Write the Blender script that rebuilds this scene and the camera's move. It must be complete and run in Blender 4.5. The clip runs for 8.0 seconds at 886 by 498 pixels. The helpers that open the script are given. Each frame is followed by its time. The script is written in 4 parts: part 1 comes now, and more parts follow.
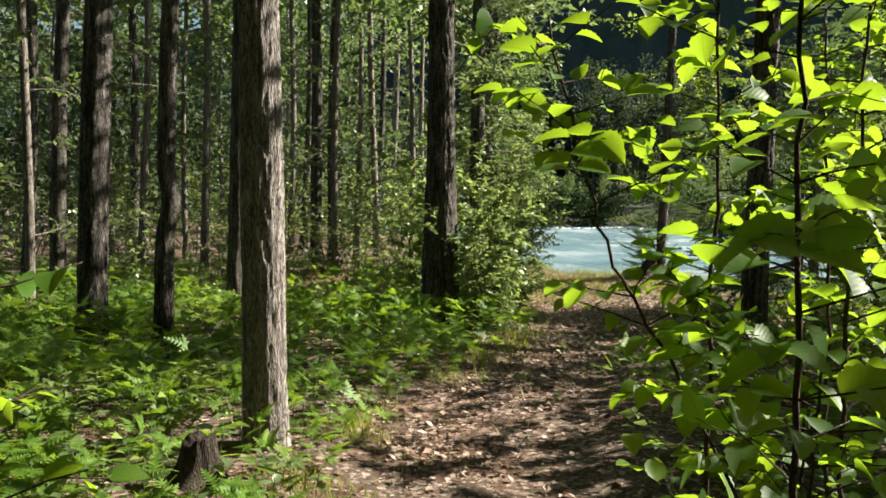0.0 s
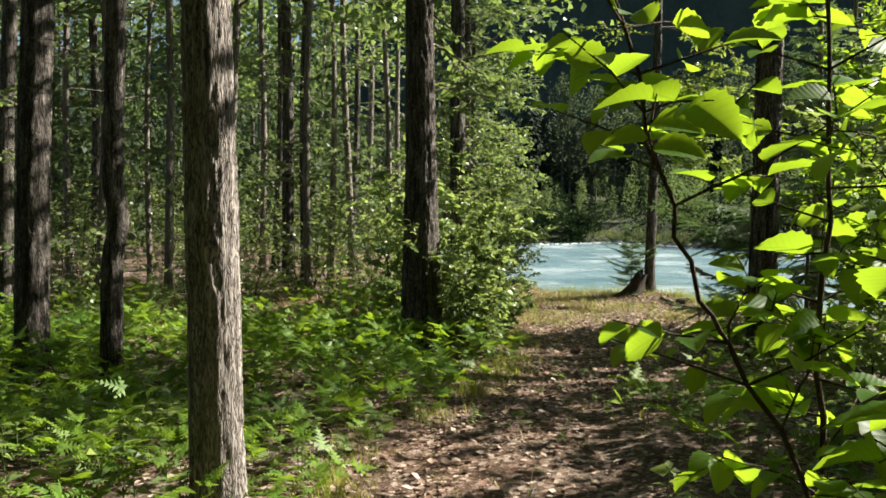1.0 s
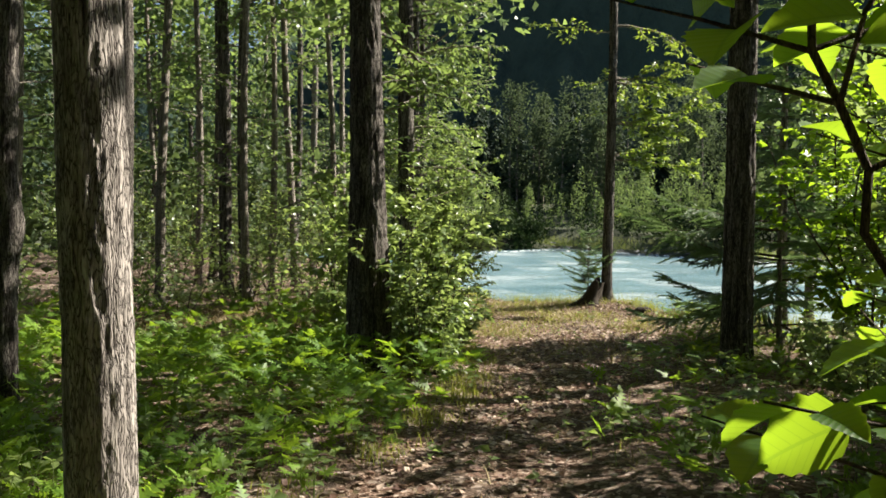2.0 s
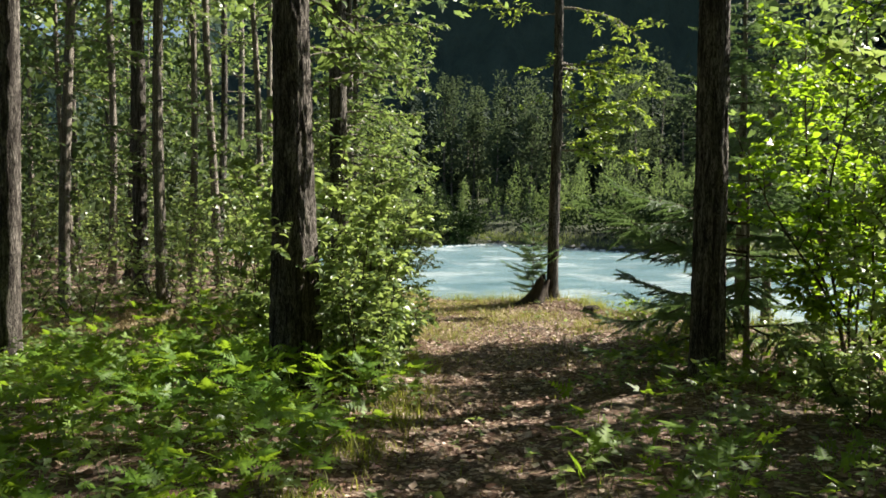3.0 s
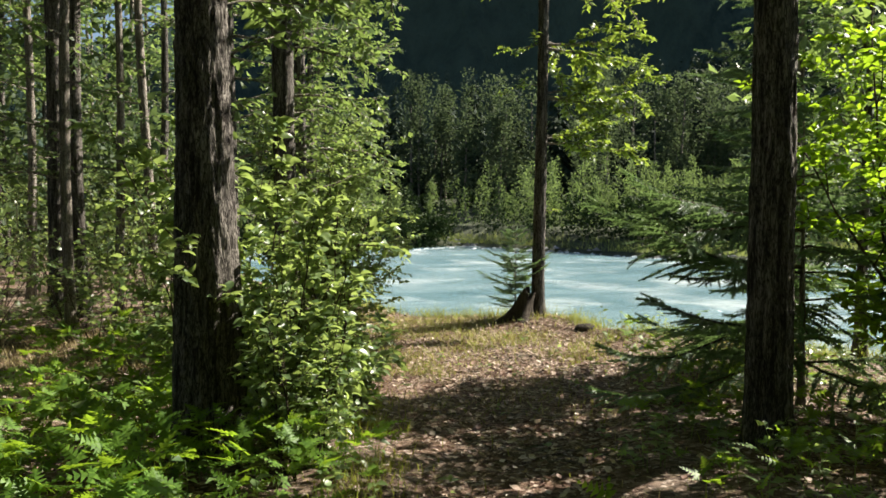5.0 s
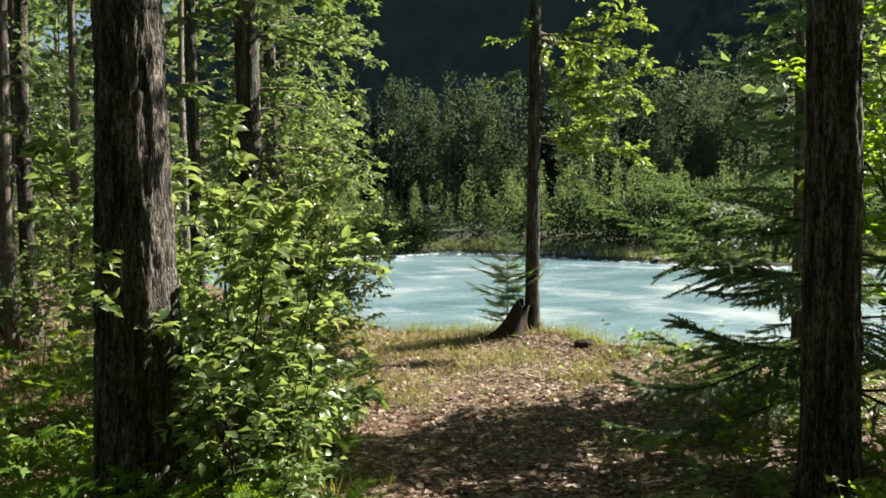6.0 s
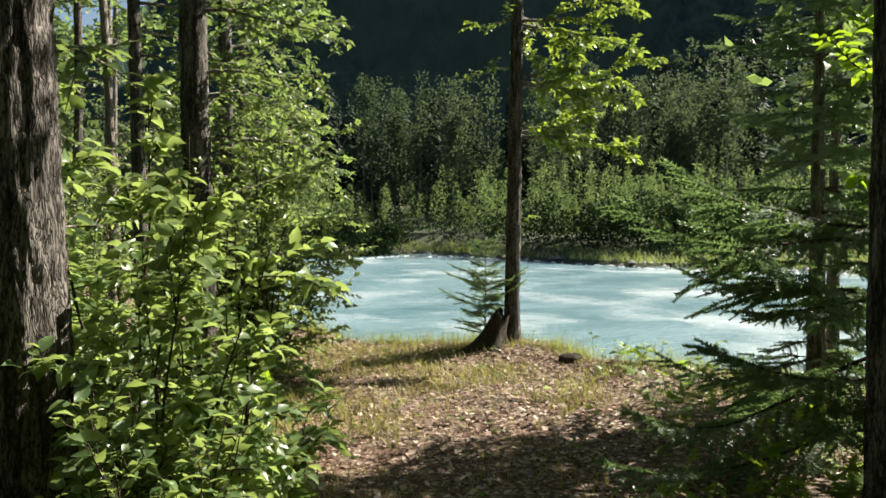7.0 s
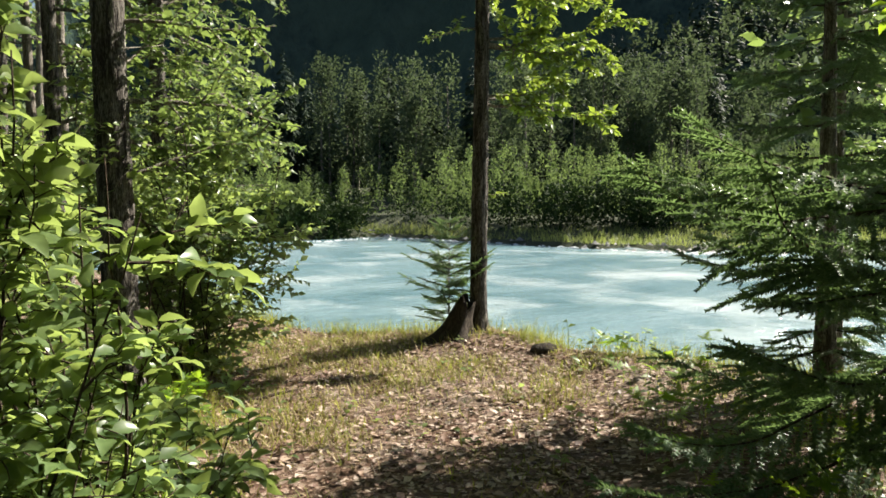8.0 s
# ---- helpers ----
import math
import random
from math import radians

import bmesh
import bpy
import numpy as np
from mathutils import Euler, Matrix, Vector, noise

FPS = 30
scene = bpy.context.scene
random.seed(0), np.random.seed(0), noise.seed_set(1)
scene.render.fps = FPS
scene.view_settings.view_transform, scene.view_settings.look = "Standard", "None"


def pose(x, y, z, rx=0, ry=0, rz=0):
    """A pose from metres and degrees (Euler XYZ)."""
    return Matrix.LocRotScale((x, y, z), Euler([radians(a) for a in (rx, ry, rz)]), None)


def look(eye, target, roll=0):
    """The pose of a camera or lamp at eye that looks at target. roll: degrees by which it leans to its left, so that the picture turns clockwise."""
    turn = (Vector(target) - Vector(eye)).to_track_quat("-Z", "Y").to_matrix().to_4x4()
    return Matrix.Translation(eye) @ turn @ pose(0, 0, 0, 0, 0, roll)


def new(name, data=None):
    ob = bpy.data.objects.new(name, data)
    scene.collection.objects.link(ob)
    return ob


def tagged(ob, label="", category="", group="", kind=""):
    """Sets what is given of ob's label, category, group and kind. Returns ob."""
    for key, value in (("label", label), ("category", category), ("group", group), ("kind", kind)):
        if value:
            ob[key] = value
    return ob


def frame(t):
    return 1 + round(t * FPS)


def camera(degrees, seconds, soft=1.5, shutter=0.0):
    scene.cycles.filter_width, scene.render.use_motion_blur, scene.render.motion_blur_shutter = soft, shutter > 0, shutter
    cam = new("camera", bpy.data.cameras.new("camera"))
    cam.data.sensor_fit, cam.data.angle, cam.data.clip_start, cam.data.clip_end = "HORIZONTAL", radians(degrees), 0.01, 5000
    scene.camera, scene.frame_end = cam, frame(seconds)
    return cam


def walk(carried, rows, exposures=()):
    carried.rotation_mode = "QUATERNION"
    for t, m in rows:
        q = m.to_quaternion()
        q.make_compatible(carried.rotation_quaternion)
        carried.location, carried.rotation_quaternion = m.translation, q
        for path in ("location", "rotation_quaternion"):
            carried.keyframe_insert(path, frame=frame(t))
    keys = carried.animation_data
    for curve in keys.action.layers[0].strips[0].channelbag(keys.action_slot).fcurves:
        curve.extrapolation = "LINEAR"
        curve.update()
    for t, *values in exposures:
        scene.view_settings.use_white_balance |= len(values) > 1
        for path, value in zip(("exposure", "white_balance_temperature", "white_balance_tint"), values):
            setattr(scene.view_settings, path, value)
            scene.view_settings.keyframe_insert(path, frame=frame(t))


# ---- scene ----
cam = camera(56.4, 8.0, soft=1.6)
PATH = [
    (0, (0.016, 0.082, 1.534), (0.381, 2.044, 1.396), 1.0),
    (0.5, (0.061, 0.477, 1.506), (0.439, 2.438, 1.397), 1.0),
    (1, (0.106, 0.892, 1.498), (0.528, 2.845, 1.403), 0.4),
    (1.5, (0.177, 1.277, 1.481), (0.658, 3.216, 1.399), 0.2),
    (3, (0.503, 2.706, 1.435), (1.202, 4.578, 1.348), 0.2),
    (3.5, (0.682, 3.181, 1.461), (1.441, 5.028, 1.359), 0.0),
    (4, (0.856, 3.643, 1.481), (1.619, 5.49, 1.378), -0.1),
    (5.5, (1.366, 5.061, 1.473), (2.151, 6.899, 1.398), -0.2),
    (6, (1.564, 5.547, 1.486), (2.374, 7.374, 1.414), -0.6),
    (6.5, (1.759, 6.007, 1.499), (2.599, 7.82, 1.427), -0.3),
    (7, (1.947, 6.457, 1.486), (2.822, 8.255, 1.417), -0.2),
    (7.5, (2.153, 6.872, 1.451), (3.065, 8.65, 1.372), 0.0),
    (8, (2.38, 7.323, 1.424), (3.339, 9.074, 1.313), -0.4),
]
walk(cam, [(t, look(eye, target, roll)) for t, eye, target, roll in PATH])

# ---- light ----
SUN_AZ, SUN_EL = 83.0, 37.0          # degrees clockwise from +y, and above the horizon
EXPOSURE = 1.68
world = bpy.data.worlds.new("sky")
scene.world = world
world.use_nodes = True
wn = world.node_tree
sky = wn.nodes.new("ShaderNodeTexSky")
sky.sky_type, sky.sun_disc = "NISHITA", False
sky.sun_elevation, sky.sun_rotation = radians(SUN_EL), radians(SUN_AZ)
wn.links.new(sky.outputs[0], wn.nodes["Background"].inputs[0])
wn.nodes["Background"].inputs[1].default_value = 0.040
scene.view_settings.exposure = EXPOSURE
sun_data = bpy.data.lights.new("sun", "SUN")
sun_data.energy, sun_data.angle, sun_data.color = 5.0, radians(0.53), (1.0, 0.93, 0.80)
sun = new("sun", sun_data)
sd = Vector((math.sin(radians(SUN_AZ)) * math.cos(radians(SUN_EL)), math.cos(radians(SUN_AZ)) * math.cos(radians(SUN_EL)), math.sin(radians(SUN_EL))))
sun.matrix_world = look(sd * 60, (0, 0, 0))

# ---- materials ----
def nodes_of(name):
    m = bpy.data.materials.new(name)
    m.use_nodes = True
    t = m.node_tree
    return m, t, t.nodes["Principled BSDF"], t.nodes["Material Output"]


def mapped(t, scale):
    co = t.nodes.new("ShaderNodeTexCoord")
    mp = t.nodes.new("ShaderNodeMapping")
    mp.inputs["Scale"].default_value = scale
    t.links.new(co.outputs["Object"], mp.inputs["Vector"])
    return mp.outputs[0]


def noise_tex(t, vec, scale, detail=5.0, rough=0.6):
    n = t.nodes.new("ShaderNodeTexNoise")
    n.inputs["Scale"].default_value, n.inputs["Detail"].default_value, n.inputs["Roughness"].default_value = scale, detail, rough
    if vec is not None:
        t.links.new(vec, n.inputs["Vector"])
    return n.outputs["Fac"]


def ramp(t, fac, stops):
    r = t.nodes.new("ShaderNodeValToRGB")
    e = r.color_ramp.elements
    while len(e) < len(stops):
        e.new(0.5)
    for k, (p, c) in enumerate(stops):
        e[k].position, e[k].color = p, (*c, 1)
    t.links.new(fac, r.inputs[0])
    return r.outputs[0]


def mix_rgb(t, fac, a, b, mode="MIX"):
    m = t.nodes.new("ShaderNodeMix")
    m.data_type, m.blend_type = "RGBA", mode
    for sock, v in ((m.inputs[0], fac), (m.inputs[6], a), (m.inputs[7], b)):
        if isinstance(v, (int, float)):
            sock.default_value = v
        elif isinstance(v, tuple):
            sock.default_value = (*v, 1)
        else:
            t.links.new(v, sock)
    return m.outputs[2]


def bump(t, bsdf, height, strength, dist):
    b = t.nodes.new("ShaderNodeBump")
    b.inputs["Strength"].default_value, b.inputs["Distance"].default_value = strength, dist
    t.links.new(height, b.inputs["Height"])
    t.links.new(b.outputs[0], bsdf.inputs["Normal"])


def leaf_mat(name, dark, light, glow, share=0.45, rough=0.42, spec=0.5, veins=False, single=False):
    """A thin leaf: reflects, shines a little, and lets yellower light through."""
    m, t, p, out = nodes_of(name)
    geo = t.nodes.new("ShaderNodeNewGeometry")
    vec = geo.outputs["Position"] if single else mapped(t, (1, 1, 1))
    blotch = noise_tex(t, vec, 55, 2)
    chance = t.nodes.new("ShaderNodeObjectInfo").outputs["Random"] if single else geo.outputs["Random Per Island"]
    base = ramp(t, chance, [(0.0, dark), (0.8, light), (1.0, tuple(min(1, c * 1.25) for c in light))])
    col = mix_rgb(t, 0.35, base, ramp(t, blotch, [(0.3, dark), (0.7, light)]))
    patch = noise_tex(t, vec, 1.1, 4)
    col = mix_rgb(t, ramp(t, patch, [(0.38, (0.55, 0.55, 0.55)), (0.56, (0, 0, 0))]), col, tuple(c * 0.8 for c in dark))
    col = mix_rgb(t, ramp(t, patch, [(0.50, (0, 0, 0)), (0.70, (0.6, 0.6, 0.6))]), col, (min(1, light[0] * 1.35), light[1] * 1.08, light[2] * 0.9))
    t.links.new(col, p.inputs["Base Color"])
    p.inputs["Roughness"].default_value, p.inputs["Specular IOR Level"].default_value = rough, spec
    tr = t.nodes.new("ShaderNodeBsdfTranslucent")
    shine = mix_rgb(t, 0.3, glow, base)
    if veins:
        at = t.nodes.new("ShaderNodeAttribute")
        at.attribute_name = "blade"
        sep = t.nodes.new("ShaderNodeSeparateXYZ")
        t.links.new(at.outputs["Vector"], sep.inputs[0])

        def calc(op, a, b=None):
            n = t.nodes.new("ShaderNodeMath")
            n.operation = op
            for k, u in enumerate((a, b)):
                if isinstance(u, (int, float)):
                    n.inputs[k].default_value = u
                elif u is not None:
                    t.links.new(u, n.inputs[k])
            return n.outputs[0]
        side = calc("ABSOLUTE", sep.outputs[0])
        rib = calc("LESS_THAN", side, 0.018)
        slant = calc("SUBTRACT", sep.outputs[1], calc("MULTIPLY", side, 0.75))
        wave = calc("ABSOLUTE", calc("SINE", calc("MULTIPLY", slant, 26.0)))
        line = calc("MAXIMUM", rib, calc("LESS_THAN", wave, 0.13))
        shine = mix_rgb(t, calc("MULTIPLY", line, 0.28), shine, (0.10, 0.22, 0.02))
        soft = calc("SUBTRACT", wave, calc("MULTIPLY", rib, 0.8))
        bump(t, p, soft, 0.14, 0.003)
    t.links.new(shine, tr.inputs["Color"])
    mx = t.nodes.new("ShaderNodeMixShader")
    mx.inputs[0].default_value = share
    t.links.new(p.outputs[0], mx.inputs[1])
    t.links.new(tr.outputs[0], mx.inputs[2])
    t.links.new(mx.outputs[0], out.inputs["Surface"])
    return m


def bark_mat(name, deep, mid, pale, scale=1.0, crack=0.10):
    """Bark in upright plates with dark cracks, fine grain and patches of lichen."""
    m, t, p, out = nodes_of(name)
    co = mapped(t, (1, 1, 0.17))
    warp = t.nodes.new("ShaderNodeTexNoise")
    warp.inputs["Scale"].default_value, warp.inputs["Detail"].default_value = 26 * scale, 3
    t.links.new(co, warp.inputs["Vector"])
    bent = mix_rgb(t, 0.09 / scale, co, warp.outputs["Color"], "LINEAR_LIGHT")
    vor = t.nodes.new("ShaderNodeTexVoronoi")
    vor.feature = "DISTANCE_TO_EDGE"
    vor.inputs["Scale"].default_value = 30 * scale
    t.links.new(bent, vor.inputs["Vector"])
    plate = ramp(t, vor.outputs["Distance"], [(0.0, (0, 0, 0)), (crack, (0.7, 0.7, 0.7)), (0.5, (1, 1, 1))])
    grain = noise_tex(t, mapped(t, (1, 1, 0.3)), 90 * scale, 5, 0.65)
    streak = noise_tex(t, mapped(t, (1, 1, 0.12)), 24 * scale, 4, 0.6)
    lichen = noise_tex(t, mapped(t, (1, 1, 0.5)), 4, 6, 0.7)
    tone = mix_rgb(t, 0.6, grain, streak)
    col = mix_rgb(t, plate, deep, ramp(t, tone, [(0.42, mid), (0.62, pale)]))
    col = mix_rgb(t, ramp(t, lichen, [(0.48, (0, 0, 0)), (0.70, (0.6, 0.6, 0.6))]), col, mid)
    t.links.new(col, p.inputs["Base Color"])
    p.inputs["Roughness"].default_value, p.inputs["Specular IOR Level"].default_value = 0.9, 0.12
    hgt = mix_rgb(t, 0.25, plate, grain)
    bump(t, p, hgt, 1.0, 0.012 / scale)
    return m


def island_mat(name, stops, rough=0.8, spec=0.2, share=0.0):
    m, t, p, out = nodes_of(name)
    geo = t.nodes.new("ShaderNodeNewGeometry")
    col = ramp(t, geo.outputs["Random Per Island"], stops)
    n = noise_tex(t, mapped(t, (1, 1, 1)), 90, 3)
    col = mix_rgb(t, 0.5, col, ramp(t, n, [(0.3, (0.35, 0.33, 0.3)), (0.7, (1, 1, 1))]), "MULTIPLY")
    t.links.new(col, p.inputs["Base Color"])
    p.inputs["Roughness"].default_value, p.inputs["Specular IOR Level"].default_value = rough, spec
    if share:
        tr = t.nodes.new("ShaderNodeBsdfTranslucent")
        t.links.new(col, tr.inputs["Color"])
        mx = t.nodes.new("ShaderNodeMixShader")
        mx.inputs[0].default_value = share
        t.links.new(p.outputs[0], mx.inputs[1])
        t.links.new(tr.outputs[0], mx.inputs[2])
        t.links.new(mx.outputs[0], out.inputs["Surface"])
    return m


LEAF_NEAR = leaf_mat("sapling_leaf", (0.030, 0.085, 0.012), (0.075, 0.17, 0.022), (0.44, 0.64, 0.025), 0.54, 0.48, 0.3, True)
LEAF_SOLO = leaf_mat("single_leaf", (0.030, 0.085, 0.012), (0.075, 0.17, 0.022), (0.44, 0.64, 0.025), 0.54, 0.48, 0.3, True, True)
LEAF_BUSH = leaf_mat("bush_leaf", (0.056, 0.104, 0.040), (0.200, 0.280, 0.108), (0.42, 0.53, 0.12), 0.44, 0.36, 0.55)
LEAF_TREE = leaf_mat("tree_leaf", (0.028, 0.058, 0.024), (0.120, 0.182, 0.070), (0.30, 0.41, 0.09), 0.42, 0.42, 0.4)
# tree leaf again, its colour darkened for the shade between far trunks
LEAF_SHADED = leaf_mat("shaded_forest_leaf", (0.018, 0.034, 0.015), (0.070, 0.108, 0.044), (0.15, 0.21, 0.06), 0.35, 0.6, 0.2)
LEAF_BANK = leaf_mat("bank_leaf", (0.042, 0.085, 0.016), (0.115, 0.185, 0.034), (0.36, 0.46, 0.05), 0.46)
LEAF_FERN = leaf_mat("fern_leaf", (0.040, 0.098, 0.014), (0.160, 0.280, 0.034), (0.39, 0.57, 0.03), 0.42, 0.5, 0.3)
LEAF_FAR = leaf_mat("far_leaf", (0.034, 0.054, 0.030), (0.088, 0.118, 0.066), (0.12, 0.165, 0.065), 0.33, 0.75, 0.06)
LEAF_WILLOW = leaf_mat("willow_leaf", (0.050, 0.082, 0.034), (0.142, 0.192, 0.080), (0.20, 0.28, 0.075), 0.42, 0.7, 0.10)
# leaf colour darkened to stand for the shade below the far willows
LEAF_SHADE_BAND = leaf_mat("shade_band_leaf", (0.014, 0.028, 0.010), (0.034, 0.060, 0.018), (0.04, 0.07, 0.015), 0.12, 0.7, 0.08)
NEEDLE = leaf_mat("spruce_needle", (0.034, 0.072, 0.038), (0.105, 0.175, 0.080), (0.22, 0.33, 0.09), 0.36, 0.45, 0.4)
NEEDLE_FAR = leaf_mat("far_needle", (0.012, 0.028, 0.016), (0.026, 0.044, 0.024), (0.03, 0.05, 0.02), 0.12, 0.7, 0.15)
GRASS_BAR = leaf_mat("bar_grass_blade", (0.12, 0.165, 0.045), (0.27, 0.32, 0.11), (0.36, 0.42, 0.10), 0.4, 0.6, 0.2)
GRASS = leaf_mat("grass_blade", (0.10, 0.13, 0.025), (0.24, 0.25, 0.06), (0.42, 0.45, 0.06), 0.42, 0.6, 0.25)
# cottonwood bark in two tones: darkened for shaded trunks, pale for the sunlit one
BARK_SHADED = bark_mat("shaded_bark", (0.016, 0.013, 0.011), (0.040, 0.033, 0.029), (0.31, 0.28, 0.25))
BARK_SUNLIT = bark_mat("sunlit_bark", (0.040, 0.033, 0.029), (0.19, 0.168, 0.152), (0.52, 0.47, 0.43))
BARK_THIN = bark_mat("alder_bark", (0.03, 0.024, 0.02), (0.14, 0.116, 0.098), (0.52, 0.47, 0.41), 1.6)
TWIG = bark_mat("twig_bark", (0.03, 0.02, 0.015), (0.07, 0.05, 0.036), (0.14, 0.11, 0.085), 3)
ROTTEN = bark_mat("rotten_wood", (0.012, 0.010, 0.008), (0.045, 0.035, 0.027), (0.11, 0.09, 0.07), 1.2)
DEADWOOD = bark_mat("dead_wood", (0.10, 0.085, 0.07), (0.26, 0.23, 0.19), (0.48, 0.44, 0.38), 2)
LITTER = island_mat("dry_leaf", [(0.0, (0.080, 0.038, 0.028)), (0.35, (0.24, 0.14, 0.10)), (0.65, (0.45, 0.33, 0.255)), (1.0, (0.66, 0.54, 0.46))], 0.6, 0.35, 0.15)
STRAW = island_mat("straw", [(0.0, (0.20, 0.145, 0.065)), (1.0, (0.54, 0.44, 0.23))], 0.6, 0.3, 0.2)
FOAM = island_mat("white_water", [(0.0, (0.62, 0.70, 0.72)), (1.0, (0.86, 0.89, 0.89))], 0.4, 0.4)
STONE = island_mat("river_stone", [(0.0, (0.14, 0.14, 0.14)), (1.0, (0.42, 0.41, 0.39))], 0.7, 0.3)


def ground_mat():
    m, t, p, out = nodes_of("forest_floor")
    v = mapped(t, (1, 1, 1))
    fine = noise_tex(t, v, 60, 8, 0.75)
    coarse = noise_tex(t, v, 1.3, 6, 0.65)
    mid = noise_tex(t, v, 9, 6, 0.7)
    dirt = ramp(t, fine, [(0.30, (0.034, 0.018, 0.013)), (0.50, (0.13, 0.072, 0.052)), (0.70, (0.34, 0.22, 0.165))])
    grey = ramp(t, fine, [(0.30, (0.045, 0.037, 0.032)), (0.52, (0.165, 0.138, 0.118)), (0.72, (0.37, 0.32, 0.28))])
    col = mix_rgb(t, ramp(t, coarse, [(0.42, (0, 0, 0)), (0.62, (1, 1, 1))]), dirt, grey)
    vor = t.nodes.new("ShaderNodeTexVoronoi")
    vor.inputs["Scale"].default_value = 30
    t.links.new(v, vor.inputs["Vector"])
    fleck = t.nodes.new("ShaderNodeSeparateColor")
    t.links.new(vor.outputs["Color"], fleck.inputs[0])
    col = mix_rgb(t, 0.6, col, ramp(t, fleck.outputs[0], [(0.0, (0.035, 0.022, 0.016)), (0.5, (0.12, 0.08, 0.055)), (0.8, (0.28, 0.20, 0.15)), (1.0, (0.60, 0.50, 0.43))]))
    moss = ramp(t, fine, [(0.3, (0.015, 0.028, 0.008)), (0.7, (0.06, 0.09, 0.025))])
    col = mix_rgb(t, ramp(t, mid, [(0.56, (0, 0, 0)), (0.68, (0.7, 0.7, 0.7))]), col, moss)
    geo = t.nodes.new("ShaderNodeNewGeometry")
    sep = t.nodes.new("ShaderNodeSeparateXYZ")
    t.links.new(geo.outputs["Position"], sep.inputs[0])
    far = t.nodes.new("ShaderNodeMath")
    far.operation = "GREATER_THAN"
    wide = t.nodes.new("ShaderNodeMath")
    wide.operation = "ADD"
    t.links.new(sep.outputs[0], wide.inputs[0])
    t.links.new(sep.outputs[1], wide.inputs[1])
    t.links.new(wide.outputs[0], far.inputs[0])
    grit = ramp(t, fine, [(0.3, (0.03, 0.035, 0.022)), (0.6, (0.085, 0.095, 0.06)), (0.75, (0.17, 0.165, 0.14))])
    far.inputs[1].default_value = 40.0
    col = mix_rgb(t, far.outputs[0], col, grit)
    t.links.new(col, p.inputs["Base Color"])
    p.inputs["Roughness"].default_value, p.inputs["Specular IOR Level"].default_value = 0.95, 0.1
    bump(t, p, fine, 0.8, 0.03)
    return m


def mountain_mat():
    m, t, p, out = nodes_of("wooded_slope")
    v = mapped(t, (1, 1, 0.4))
    n1 = noise_tex(t, v, 0.16, 6, 0.7)
    n2 = noise_tex(t, v, 0.015, 4)
    col = ramp(t, n1, [(0.35, (0.018, 0.032, 0.030)), (0.7, (0.068, 0.098, 0.075))])
    col = mix_rgb(t, ramp(t, n2, [(0.5, (0, 0, 0)), (0.62, (0.6, 0.6, 0.6))]), col, (0.055, 0.080, 0.055))
    t.links.new(col, p.inputs["Base Color"])
    p.inputs["Roughness"].default_value, p.inputs["Specular IOR Level"].default_value = 1.0, 0.0
    bump(t, p, n1, 1.0, 3.0)
    return m


def water_mat():
    m, t, p, out = nodes_of("glacial_water")
    v = mapped(t, (0.55, 1.0, 1))
    big = noise_tex(t, v, 0.4, 5, 0.55)
    ripple = noise_tex(t, v, 3.2, 7, 0.65)
    foam = noise_tex(t, mapped(t, (0.9, 0.6, 1)), 0.45, 6, 0.55)
    streak = noise_tex(t, mapped(t, (0.35, 1.3, 1)), 2.0, 6, 0.7)
    col = ramp(t, big, [(0.32, (0.105, 0.190, 0.220)), (0.5, (0.165, 0.260, 0.292)), (0.68, (0.245, 0.340, 0.370))])
    col = mix_rgb(t, ramp(t, streak, [(0.34, (0.35, 0.35, 0.35)), (0.46, (0, 0, 0))]), col, (0.075, 0.15, 0.17))
    col = mix_rgb(t, ramp(t, foam, [(0.50, (0, 0, 0)), (0.72, (0.6, 0.6, 0.6))]), col, (0.74, 0.81, 0.82))
    t.links.new(col, p.inputs["Base Color"])
    p.inputs["Roughness"].default_value, p.inputs["IOR"].default_value = 0.18, 1.33
    bump(t, p, ripple, 0.7, 0.13)
    return m


GROUND, MOUNTAIN, WATER = ground_mat(), mountain_mat(), water_mat()


# ---- building tools ----
def lattice(i, j, k, seed):
    i, j, k = (np.asarray(a, np.int64) for a in (i, j, k))
    h = (i * 374761393 + j * 668265263 + k * 2147483647 + seed * 144665) & 0xFFFFFFFF
    h = ((h ^ (h >> 13)) * 1274126177) & 0xFFFFFFFF
    h = ((h ^ (h >> 16)) * 2246822519) & 0xFFFFFFFF
    return ((h ^ (h >> 15)) & 0xFFFFFF) / float(0xFFFFFF)


def vnoise(x, y, z=0.0, seed=0):
    """Smooth value noise, 0 to 1, on arrays."""
    x, y, z = np.broadcast_arrays(np.asarray(x, float), np.asarray(y, float), np.asarray(z, float))
    i, j, k = (np.floor(a).astype(np.int64) for a in (x, y, z))
    u, v, w = (f * f * (3 - 2 * f) for f in (x - i, y - j, z - k))
    r = 0
    for a in (0, 1):
        for b in (0, 1):
            for c in (0, 1):
                r = r + (u if a else 1 - u) * (v if b else 1 - v) * (w if c else 1 - w) * lattice(i + a, j + b, k + c, seed)
    return r


def fbm(x, y, z=0.0, seed=0, octaves=4):
    r, amp, tot = 0, 1.0, 0
    for o in range(octaves):
        r, tot = r + amp * vnoise(np.asarray(x) * 2 ** o, np.asarray(y) * 2 ** o, np.asarray(z) * 2 ** o, seed + o), tot + amp
        amp *= 0.5
    return r / tot


